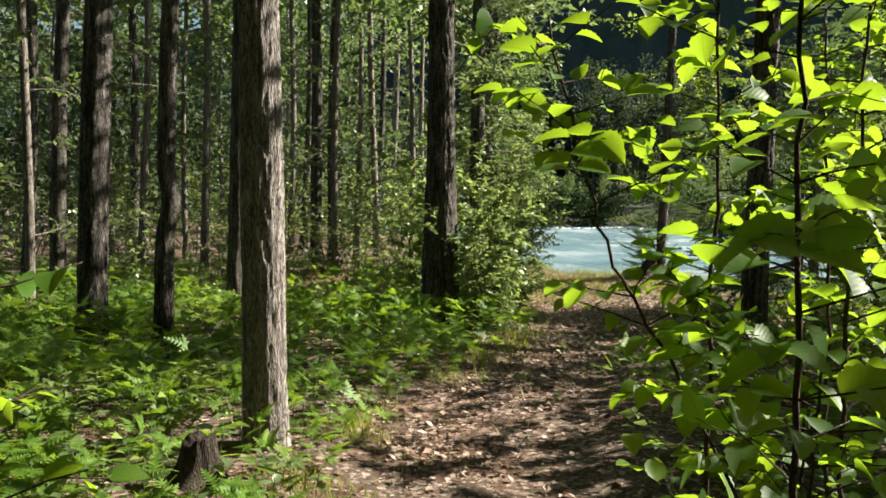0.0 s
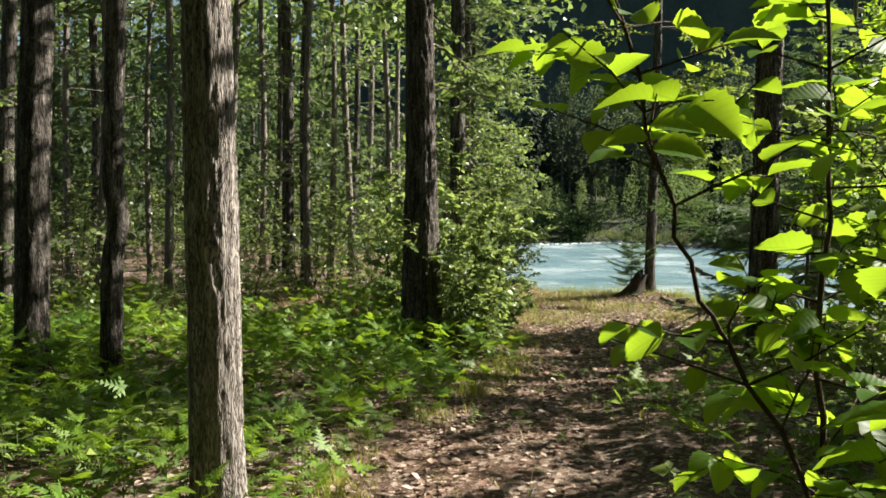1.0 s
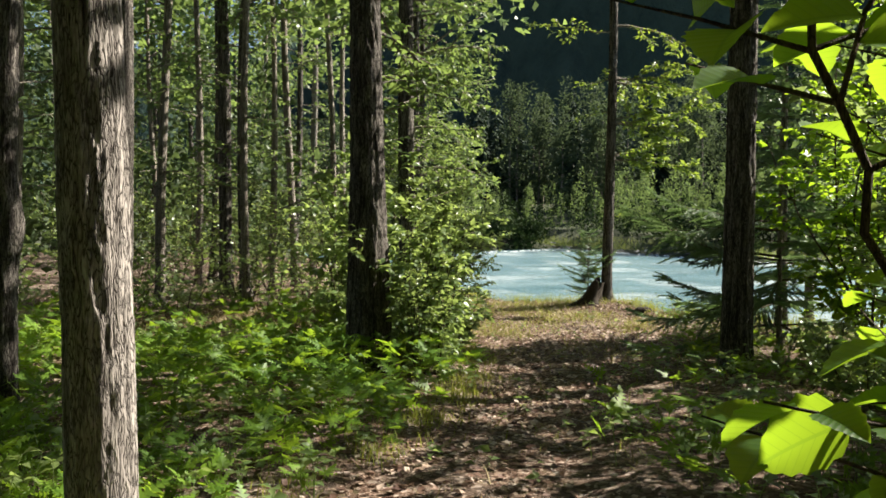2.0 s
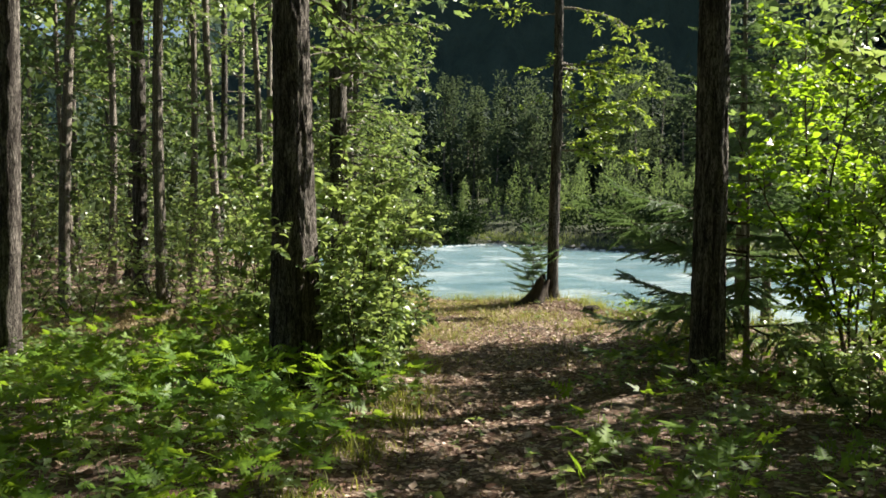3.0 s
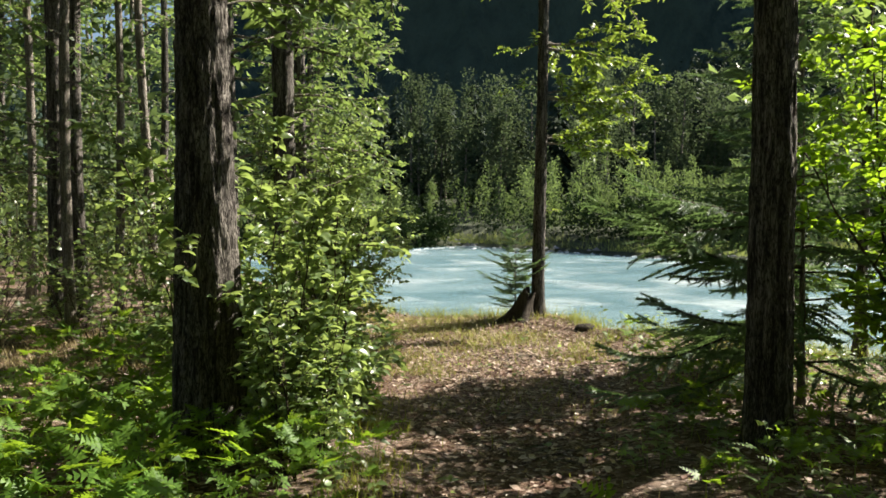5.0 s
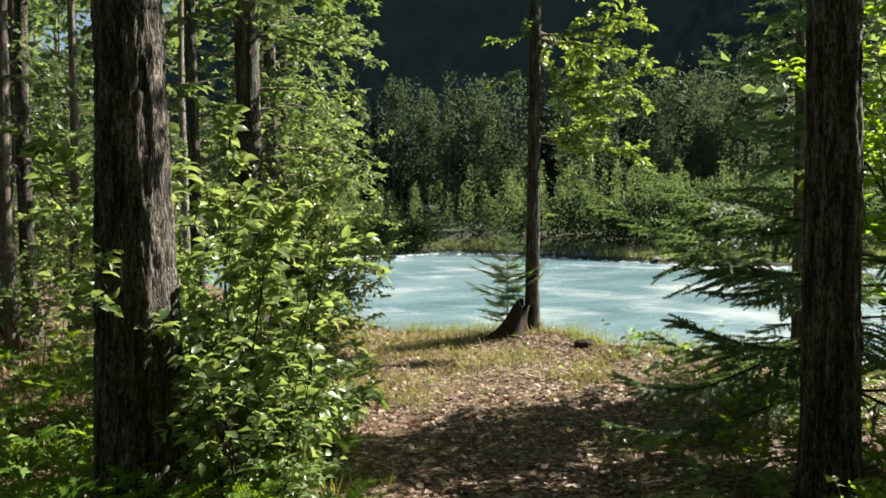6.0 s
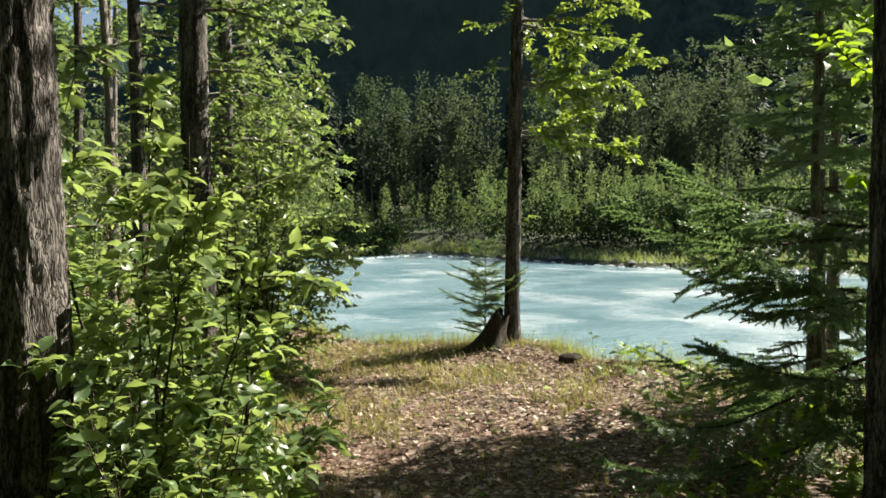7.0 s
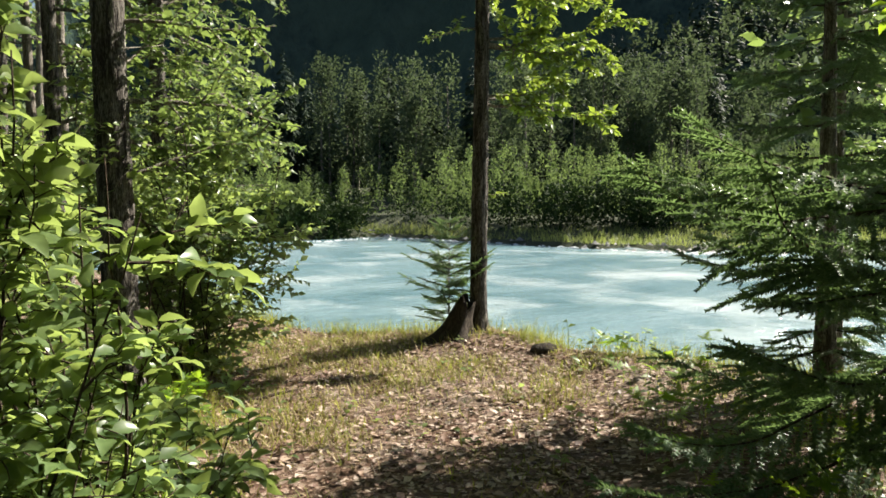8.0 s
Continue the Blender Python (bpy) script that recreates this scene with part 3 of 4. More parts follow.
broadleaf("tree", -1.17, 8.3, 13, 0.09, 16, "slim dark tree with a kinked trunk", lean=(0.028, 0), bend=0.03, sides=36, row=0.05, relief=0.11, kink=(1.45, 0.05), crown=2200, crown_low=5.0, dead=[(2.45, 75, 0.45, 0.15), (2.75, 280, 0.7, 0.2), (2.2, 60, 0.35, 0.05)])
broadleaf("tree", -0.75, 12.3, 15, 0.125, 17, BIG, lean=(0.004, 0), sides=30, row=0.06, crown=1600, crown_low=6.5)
SIDE = [(0.9 + 0.29 * k, 10 + (k * 67) % 125, 1.25 + 0.06 * (k % 6), 0.12, 0.10, 0.030) for k in range(18)]
broadleaf("tree", 3.28, 14.3, 14, 0.14, 18, "dark trunk with leafy branches reaching to the path", SIDE, sides=36, row=0.05, crown=1500, crown_low=6, dead=[(2.75, 75, 0.55, 0.45), (2.2, 100, 0.3, 0.1)])
broadleaf("tree", 4.15, 17.2, 12, 0.10, 19, "leafy tree at the river bank", SIDE, sides=24, row=0.08, crown=1500, crown_low=5)
broadleaf("tree", 3.0, 16.6, 12, 0.085, 20, "slim dark tree near the river bank", SIDE[4:], sides=24, row=0.08, crown=500, crown_low=5)
broadleaf("tree", 4.7, 19.2, 11, 0.07, 21, "leafy alder at the river bank", SIDE, sides=16, crown=600, crown_low=4.5)

rng = np.random.default_rng(77)
BACK = [(-0.58, 17.5, 0.09), (0.03, 21.9, 0.085), (-0.9, 25, 0.08), (0.62, 19.2, 0.14), (0.98, 18.4, 0.11), (1.5, 18.9, 0.07), (2.5, 24.5, 0.10), (2.2, 21, 0.09),
        (2.9, 19.8, 0.07), (3.5, 22.2, 0.08), (3.3, 27.0, 0.09), (3.9, 31.0, 0.09), (2.0, 32.0, 0.09), (-3.4, 13.3, 0.12), (-3.2, 11.2, 0.06), (-4.2, 14.5, 0.10), (-2.6, 15.5, 0.07), (-1.6, 16.5, 0.08), (-5.2, 15.8, 0.12)]
while len(BACK) < 62:
    x, y = rng.uniform(-16, 4.2), rng.uniform(15, 46)
    if x < 0.1 * (y - 10) + 1.5 and x > -0.75 * y + 1 and all((x - a) ** 2 + (y - b) ** 2 > 1.0 for a, b, _ in BACK):
        BACK.append((x, y, rng.uniform(0.05, 0.13)))
for k, (x, y, r) in enumerate(BACK):
    far = y > 24
    rows = [(h, rng.uniform(0, 360), rng.uniform(0.8, 1.4), 0.15, 0.13 if far else 0.11, 0.075 if far else 0.06) for h in np.arange(rng.uniform(1.0, 2.6), 8.5 if far else 6.5, 0.6)]
    broadleaf("tree", x, y, rng.uniform(11, 16), r, 200 + k, "slim forest tree with sunlit bark" if k % 3 else "thin forest trunk in half shade", rows, lean=tuple(rng.normal(0, 0.014, 2)), bend=0.06, group="slim trees of the forest",
              sides=12, row=0.25, relief=0.08, bark=BARK_THIN if r < 0.1 else BARK_SHADED, crown=750, crown_low=6.0, crown_r=1.8, crown_leaf=0.30, leaf=LEAF2)
# unseen trees added beside and behind the way, to shade it
for k, (x, y, r) in enumerate([(4.3, 2.0, 0.11), (4.9, 4.3, 0.10), (3.6, -1.0, 0.12), (-3.6, 1.0, 0.12), (-3.8, 3.6, 0.10), (-0.9, -1.6, 0.10), (1.6, -2.6, 0.11), (7.6, 0.4, 0.12), (5.5, -2.0, 0.15), (3.2, -3.2, 0.12), (-1.0, -4.0, 0.14), (-5.2, -0.5, 0.13), (-4.8, 5.6, 0.10), (-1.5, -8.0, 0.15), (5.0, -7.0, 0.15), (-7.0, -5.0, 0.15), (8.5, -5.0, 0.15), (-3.0, -2.5, 0.16), (-5.5, 3.0, 0.14), (-6.5, 7.5, 0.13), (1.5, -5.5, 0.15), (-7.5, 11, 0.12)]):
    rows = [(h, rng.uniform(0, 360), rng.uniform(0.8, 1.5), 0.15, 0.10, 0.08) for h in np.arange(2.5, 6, 0.7)] if k > 6 else ()
    broadleaf("tree", x, y, rng.uniform(11, 15), r, 300 + k, "unseen forest tree added for its shade", rows, group="trees round the clearing", sides=16, row=0.2, crown=1900, crown_low=6.5 if k < 7 else 4.0, crown_r=2.4, crown_leaf=0.32, leaf=LEAF2)


broadleaf("tree", 8.8, 11.95, 5.5, 0.065, 343, "slim grey tree with green leaves at the bank", [(1.5 + 0.27 * k, 50 + (k * 67) % 110, 1.1, 0.15, 0.10, 0.036) for k in range(2, 13)], sides=20, row=0.08, bark=BARK_THIN)
# three trees added at the bank, mostly out of view, to cast shade
broadleaf("tree", 9.1, 11.3, 4.0, 0.07, 344, "small tree added at the river bank for its shade", sides=16, row=0.2, crown=800, crown_low=2.0, crown_r=0.9, crown_leaf=0.2, leaf=LEAF2)
broadleaf("tree", 9.6, 8.4, 9.6, 0.09, 342, "leafy tree at the river bank", sides=16, row=0.2, crown=900, crown_low=5.2, crown_r=1.1, crown_leaf=0.26, leaf=LEAF2)
broadleaf("tree", 9.4, 5.6, 6.4, 0.07, 341, "small tree added at the river bank for its shade", sides=16, row=0.2, crown=500, crown_low=3.2, crown_r=1.5, crown_leaf=0.26, leaf=LEAF2)


# ---- shrubs and saplings ----
def shrub(name, x, y, stems, height, spread, seed, label, size, step, shape, mat, kids=6, reach=1.0, category="shrub"):
    rng = np.random.default_rng(seed)
    t = thing(name, x, y, gz(x, y), label, category)
    for k in range(stems):
        wood, lv, g = Geo(), Leaves(), Geo()
        a = k * 6.283 / stems + rng.uniform(-0.5, 0.5)
        d = np.array((math.cos(a) * spread, math.sin(a) * spread, 1.0))
        x0, y0 = x + math.cos(a) * 0.12, y + math.sin(a) * 0.12
        limb(wood, lv, (x0, y0, gz(x0, y0) - 0.03), d, height * rng.uniform(0.7, 1.1), 0.005 + 0.0026 * height, rng, 2, step, size, 0.03, 0.2, kids, 0.17, reach, wild=0.09, first=0.07)
        stem = part("stem", wood, TWIG, t)
        lv.put(g, shape, rng, 0.6)
        part("foliage", g, mat, stem)
    return t


shrub("shrub", 2.2, 11.2, 9, 2.7, 0.12, 31, "leafy green shrub behind the thick trunk", 0.11, 0.034, LEAF8, LEAF_BUSH, 10, 0.3)
shrub("shrub", 2.0, 12.5, 9, 2.0, 0.16, 32, "leafy green shrub along the path", 0.10, 0.030, LEAF8, LEAF_BUSH, 9, 0.45)
shrub("shrub", 4.0, 15.0, 10, 2.8, 0.22, 33, "leafy green shrub near the bank", 0.09, 0.028, LEAF4, LEAF_BUSH, 9, 0.7)
shrub("shrub", 2.4, 13.3, 8, 1.2, 0.3, 44, "low leafy shrub near the bank", 0.09, 0.030, LEAF4, LEAF_BUSH, 7)
shrub("shrub", 3.9, 15.6, 8, 2.0, 0.3, 34, "leafy green shrub above the water", 0.08, 0.030, LEAF4, LEAF_BUSH, 7)
shrub("shrub", 4.35, 17.5, 8, 1.8, 0.22, 39, "leafy green shrub overhanging the water", 0.08, 0.030, LEAF4, LEAF_BUSH, 7)
shrub("shrub", 2.45, 10.05, 12, 1.85, 0.2, 35, "dense leafy shrub at the foot of the thick trunk", 0.085, 0.026, LEAF8, LEAF_BUSH, 9, 0.5)
shrub("shrub", 2.3, 9.45, 12, 1.05, 0.22, 46, "low fine-leaved shrub beside the thick trunk", 0.065, 0.026, LEAF4, LEAF_BUSH, 7, 0.7)
shrub("shrub", 2.85, 10.7, 13, 0.80, 0.36, 40, "low broad-leaved shrub at the edge of the path", 0.092, 0.04, LEAF8, LEAF_BUSH, 6, 0.6)
shrub("shrub", 2.75, 11.5, 11, 0.85, 0.4, 49, "low broad-leaved shrub at the edge of the path", 0.10, 0.04, LEAF8, LEAF_BUSH, 6, 0.6)
shrub("shrub", 7.1, 8.75, 10, 4.2, 0.22, 36, "tall backlit shrub with bright yellow-green leaves", 0.105, 0.033, LEAF8, LEAF_NEAR, 9, 0.55)
shrub("shrub", 7.7, 8.3, 7, 1.0, 0.3, 37, "low backlit shrub with bright green leaves", 0.095, 0.06, LEAF4, LEAF_NEAR, 7, 0.5)
shrub("shrub", 7.2, 6.0, 8, 3.2, 0.25, 38, "backlit shrub in the undergrowth", 0.09, 0.045, LEAF4, LEAF_NEAR, 7, 0.6)
# two shrubs added out of view, to shade the near path
shrub("shrub", 4.9, 5.0, 12, 2.7, 0.22, 41, "unseen leafy shrub added to shade the path", 0.10, 0.03, LEAF4, LEAF_BUSH, 12, 0.4)
shrub("shrub", 4.7, 3.7, 12, 2.4, 0.24, 43, "unseen leafy shrub added to shade the path", 0.10, 0.03, LEAF4, LEAF_BUSH, 12, 0.4)
# two more added at the right, to shade the ground left of them
shrub("shrub", 7.0, 6.6, 10, 2.8, 0.2, 58, "leafy shrub added to cast shade", 0.10, 0.036, LEAF4, LEAF_BUSH, 9, 0.6)
shrub("shrub", 6.15, 6.85, 10, 3.0, 0.22, 42, "leafy shrub added to cast shade", 0.10, 0.033, LEAF4, LEAF_BUSH, 9, 0.6)
shrub("shrub", 5.2, 6.9, 8, 0.6, 0.5, 47, "low shaded shrub beside the path", 0.08, 0.04, LEAF4, LEAF_BUSH, 6, 0.7)
shrub("shrub", 5.75, 7.9, 8, 0.7, 0.5, 48, "low shaded shrub near the dark trunk", 0.08, 0.04, LEAF4, LEAF_BUSH, 6, 0.7)
for k, (x, y, h) in enumerate([(-0.2, 15.5, 1.4), (1.2, 15.8, 1.5), (-2.5, 13.5, 1.3), (2.0, 17.2, 1.8), (-4.0, 11.5, 1.2), (-1.2, 18.5, 2.0), (0.6, 23, 2.4), (-3.5, 19, 2.2), (2.9, 21.5, 2.4), (-6, 18, 2.2), (-2, 26, 2.6), (1.8, 28, 2.8), (-5.5, 26, 2.6), (-9, 24, 2.6), (-1.0, 14.5, 1.6), (0.9, 17.0, 2.0), (1.6, 19.8, 2.6), (-0.4, 20.5, 2.4), (-2.2, 20.5, 2.4), (-4.8, 21, 2.4), (-6.5, 13.5, 1.8), (-5.0, 17.5, 2.2), (2.4, 18.8, 2.4), (-3.2, 16.5, 2.0), (3.2, 25, 2.8), (-0.2, 27, 2.8)]):
    shrub("shrub", x, y, 6, h, 0.4, 400 + k, "green understorey shrub among the trunks", 0.11, 0.06, LEAF2, LEAF_BUSH, 5)


g = Geo()
g.stamp(LEAF_BIG, np.eye(3)[None], np.zeros((1, 3)))
BIG_LEAF = g.mesh("leaf")
BIG_LEAF.materials.append(LEAF_SOLO)


def sapling(x, y, rows, seed, label, size, twigs, step, low=0.2, thick=0.010, gaps=()):
    """rows: the stem's points; twigs: how many leafy twigs it carries."""
    rng = np.random.default_rng(seed)
    t = thing("sapling", x, y, gz(x, y), label, "sapling", "saplings beside the camera")
    wood, lv = Geo(), Leaves()
    pts = np.array([(x, y, gz(x, y) - 0.03)] + list(rows), float)
    s = np.linspace(0, len(pts) - 1, 24)
    c = np.stack([np.interp(s, np.arange(len(pts)), pts[:, k]) for k in range(3)], -1)
    c[1:-1] += rng.normal(0, 0.006, (22, 3))
    tube(wood, c, np.linspace(thick, 0.004, 24), 7)
    for k in range(twigs):
        f = low + (1 - low) * (k + rng.random() * 0.6) / twigs
        if any(u < f < v for u, v in gaps):
            continue
        i = min(int(f * 23), 22)
        a = k * 2.4 + rng.uniform(-0.4, 0.4)
        limb(wood, lv, c[i], (math.cos(a), math.sin(a), 0.35), rng.uniform(0.2, 0.42), 0.004, rng, 1 if k % 3 == 0 else 0, step, size, -0.03, 0.3, 3, 0.08)
    part("stem", wood, TWIG, t)
    a = np.array(lv)
    turn = frames(a[:, 3:6], np.array((0.0, 0.0, 1.0)) + rng.normal(0, 0.45, (len(a), 3)), a[:, 6])
    for row, m in zip(a[:, :3], turn):
        ob = new("leaf", BIG_LEAF)
        ob.parent = t
        ob.matrix_parent_inverse = Matrix.Translation(-t.location)
        ob.matrix_basis = Matrix.Translation(Vector(row)) @ Matrix(m.tolist()).to_4x4()
    return t


sapling(1.72, 2.40, [(1.40, 2.42, 0.62), (1.23, 2.42, 0.92), (1.05, 2.42, 1.21), (0.97, 2.42, 1.33), (0.89, 2.42, 1.54), (0.83, 2.42, 1.74), (0.76, 2.45, 2.05)], 51, "leaning sapling with large translucent green leaves", 0.095, 32, 0.05, 0.38, 0.0065, [(0.47, 0.72)])
sapling(1.20, 1.80, [(1.19, 1.80, 0.83), (1.16, 1.80, 1.6), (1.14, 1.80, 2.3)], 52, "upright sapling with large backlit leaves", 0.125, 30, 0.06, 0.2, 0.012)
sapling(1.40, 2.60, [(1.40, 2.60, 0.89), (1.40, 2.60, 1.6), (1.36, 2.60, 2.3)], 53, "thin upright sapling with backlit leaves", 0.11, 30, 0.06, 0.15)
sapling(1.75, 2.35, [(1.72, 2.36, 1.0), (1.70, 2.3, 2.2)], 54, "sapling with bright backlit leaves", 0.095, 24, 0.06, 0.45)
sapling(2.15, 3.0, [(2.12, 3.0, 1.0), (2.05, 3.0, 2.2)], 55, "sapling with bright backlit leaves", 0.095, 20, 0.06, 0.5)
sapling(1.42, 2.1, [(1.44, 2.1, 0.5), (1.46, 2.12, 1.1)], 58, "low sapling with backlit leaves", 0.085, 22, 0.06, 0.2, 0.007)
sapling(1.62, 2.35, [(1.6, 2.36, 0.5), (1.58, 2.36, 1.0)], 59, "low sapling with backlit leaves", 0.085, 20, 0.06, 0.2, 0.007)
sapling(-0.75, 1.62, [(-0.68, 1.60, 0.8), (-0.56, 1.58, 1.40)], 56, "small sapling with drooping green leaves", 0.065, 9, 0.08, 0.55, 0.006)


# ---- spruces ----
def needle_twig(n):
    """A twig of length 1 with n whorls of needles."""
    v, t = [], []
    for k in range(n):
        y, w = k / n, 1 - 0.45 * k / n
        for q in range(4):
            a, b = q * 1.571 + k * 0.87, 1 + 0.25 * math.sin(k * 5.1 + q * 2.3)
            m = len(v)
            v += [(0, y - 0.01, 0), (0, y + 1.0 / n, 0), (math.cos(a) * 0.19 * w * b, y + 0.13, math.sin(a) * 0.15 * w * b)]
            t.append((m, m + 1, m + 2))
    return np.array(v, float), np.array(t)


NEEDLES = needle_twig(10)


def spruce(x, y, height, reach, seed, label, low=0.15, gap=0.13, twig=0.16, r=0.05, skip=0.0, per=4, bare=0.15, skirt=0.36, limbs=(), rise=0.0):
    """limbs: rows of height, bearing in degrees clockwise from +y and length, for branches with a known place."""
    rng = np.random.default_rng(seed)
    z = gz(x, y)
    t = thing("spruce", x, y, z, label, "spruce tree")
    g, axis = trunk(x, y, z, height, r, (0, 0), 0.01, 0.4, 12, 0.12, 0.06, seed, None, 0.1)
    part("trunk", g, BARK_THIN, t)

    def branch(h, a, length):
        f = h / height
        d = np.array((math.sin(a), math.cos(a), 0.18 + rise - 0.22 * (1 - f) + rng.normal(0, 0.06)))
        n = max(4, int(length / (0.062 if length > 0.4 else 0.055)))
        pts, p = [axis(h)], axis(h)
        for q in range(n):
            d = unit(d + rng.normal(0, 0.045, 3) + (0, 0, -0.03 + 0.09 * q / n))
            p = p + d * length / n
            pts.append(p)
        pts = np.array(pts)
        wood = Geo()
        tube(wood, pts, np.linspace(0.004 + 0.007 * length, 0.002, n + 1), 4)
        arm = part("branch", wood, TWIG, t)
        tw = []
        for q in range(1, n + 1):
            if q < bare * n:
                continue
            along = unit(pts[q] - pts[q - 1])
            side = unit(np.cross(along, (0, 0, 1)))
            for s in (-1, 1):
                shoot = length * (0.08 + 0.30 * (1 - q / n)) * rng.uniform(0.5, 1.3) + twig * 0.4
                w, at = unit(along * rng.uniform(0.7, 1.1) + side * s + (0, 0, rng.uniform(-0.45, 0.15))), pts[q]
                while shoot > 0.03:
                    m = min(shoot, twig) * 1.05
                    tw.append((*at, *w, m))
                    if rng.random() < 0.35:
                        tw.append((*(at + w * m * 0.5), *unit(w + side * s * 0.5 + (0, 0, rng.uniform(-0.9, 0.1))), m * 0.7))
                    at = at + w * m * 0.9
                    w = unit(w + along * 0.12 + (0, 0, -0.16) + rng.normal(0, 0.08, 3))
                    shoot -= twig
        tw.append((*pts[-1], *d, twig))
        a = np.array(tw)
        g = Geo()
        g.stamp(NEEDLES, frames(a[:, 3:6], np.array((0, 0, 1.0)) + rng.normal(0, 0.25, (len(a), 3)), a[:, 6]), a[:, :3])
        part("needles", g, NEEDLE, arm, "dark green needles")

    for h, b, length in limbs:
        branch(h, radians(b), length)
    h, k = low, 0
    while h < height - 0.05:
        f = h / height
        for _ in range(per):
            k += 1
            if rng.random() < skip:
                continue
            branch(h, k * 2.4 + rng.uniform(-0.4, 0.4), max(0.08, reach * (1 - f) ** 0.8 * rng.uniform(0.5, 1.1) * (0.2 + 0.8 * min(1.0, h / (skirt * height)))))
        h += gap * rng.uniform(0.7, 1.3)
    return t


spruce(6.45, 9.6, 2.3, 1.8, 61, "young spruce with long drooping dark green branches over the path", 0.35, 0.2, 0.15, 0.035, 0.3, 4, 0.15, 0.12,
       [(1.42, 274, 1.82), (1.12, 272, 1.9), (1.5, 282, 1.5), (0.8, 290, 1.7), (0.6, 262, 1.5)])
spruce(7.83, 11.33, 5.3, 1.6, 62, "spruce close to the river with bare lower twigs", 0.45, 0.19, 0.15, 0.085, 0.12, 5, skirt=0.2)
spruce(7.03, 15.68, 1.4, 0.82, 64, "little spruce beside the stump on the bank", 0.14, 0.10, 0.12, 0.012, 0, 5, 0.05, rise=0.3)


# ---- stumps, stones and fallen wood ----
def stump(x, y, r, height, seed, label, slant=(0, 0), jag=0.3):
    rng = np.random.default_rng(seed)
    sides, n = 40, 26
    z = gz(x, y)
    ang = np.arange(sides) * 2 * np.pi / sides
    f = np.linspace(0, 1, n)
    F, A = np.meshgrid(f, ang, indexing="ij")
    topz = height * (1 - jag * vnoise(np.cos(A) * 2.2, np.sin(A) * 2.2, 0.5, seed) * 1.2)
    H = -0.08 + F * (topz + 0.08)
    rr = r * (1 + 1.1 * np.exp(-H / (0.25 * height)) * (0.7 + 0.5 * np.sin(A * 4 + seed))) * (1 - 0.25 * F) + r * 0.22 * (fbm(np.cos(A) * 4, np.sin(A) * 4, H * 5, seed, 3) - 0.5)
    v = np.stack([x + slant[0] * H + np.cos(A) * rr, y + slant[1] * H + np.sin(A) * rr, z + H], -1)
    i, j = np.meshgrid(np.arange(n - 1), np.arange(sides), indexing="ij")
    q = np.stack([i * sides + j, i * sides + (j + 1) % sides, (i + 1) * sides + (j + 1) % sides, (i + 1) * sides + j], -1)
    g = Geo()
    top = v[-1].mean(0) - (0, 0, height * 0.25)
    g.add(np.concatenate([v.reshape(-1, 3), top[None]]), [((n - 1) * sides + s, (n - 1) * sides + (s + 1) % sides, n * sides) for s in range(sides)], q.reshape(-1, 4))
    return tagged(part("stump", g, ROTTEN), label, "stump")


stump(6.93, 15.42, 0.15, 0.52, 71, "dark rotten stump leaning against the foot of the bank tree", (0.42, -0.06), 0.45)
stump(-0.42, 4.22, 0.10, 0.30, 72, "short broken stump among the ferns", (0, 0), 0.35)


def clod(x, y, r, seed, label):
    rng = np.random.default_rng(seed)
    bm = bmesh.new()
    bmesh.ops.create_icosphere(bm, subdivisions=3, radius=1)
    sc = np.array((1.0, rng.uniform(0.6, 0.9), rng.uniform(0.4, 0.6))) * r
    z = gz(x, y)
    for v in bm.verts:
        k = 0.8 + 0.45 * float(fbm(v.co.x * 1.6 + seed, v.co.y * 1.6, v.co.z * 1.6, seed, 3))
        v.co = Vector((x + v.co.x * sc[0] * k, y + v.co.y * sc[1] * k, z + 0.1 * r + v.co.z * sc[2] * k))
    me = bpy.data.meshes.new("clod")
    bm.to_mesh(me)
    bm.free()
    for p in me.polygons:
        p.use_smooth = True
    ob = new("clod", me)
    me.materials.append(ROTTEN)
    return tagged(ob, label, "clod")


clod(7.42, 14.35, 0.15, 81, "brown clod of earth at the edge of the bank")


def fallen(x, y, bearing, length, r, seed, label, lift=0.0):
    rng = np.random.default_rng(seed)
    s = np.linspace(0, 1, 12)
    bx, by = math.sin(radians(bearing)), math.cos(radians(bearing))
    px, py = x + bx * s * length, y + by * s * length + rng.normal(0, 0.012, 12)
    pts = np.stack([px, py, ground_z(px, py) + r + lift * s], -1)
    g = Geo()
    tube(g, pts, np.linspace(r, r * 0.5, 12), 8)
    return tagged(part("branch", g, DEADWOOD if seed % 2 else TWIG), label, "branch")


fallen(3.9, 13.9, 70, 0.9, 0.018, 92, "dark dead branch lying on the path")
fallen(0.2, 6.3, 100, 0.5, 0.012, 91, "pale dead stick lying in the litter")
fallen(1.4, 4.9, 30, 0.35, 0.01, 93, "pale dead stick lying on the path")


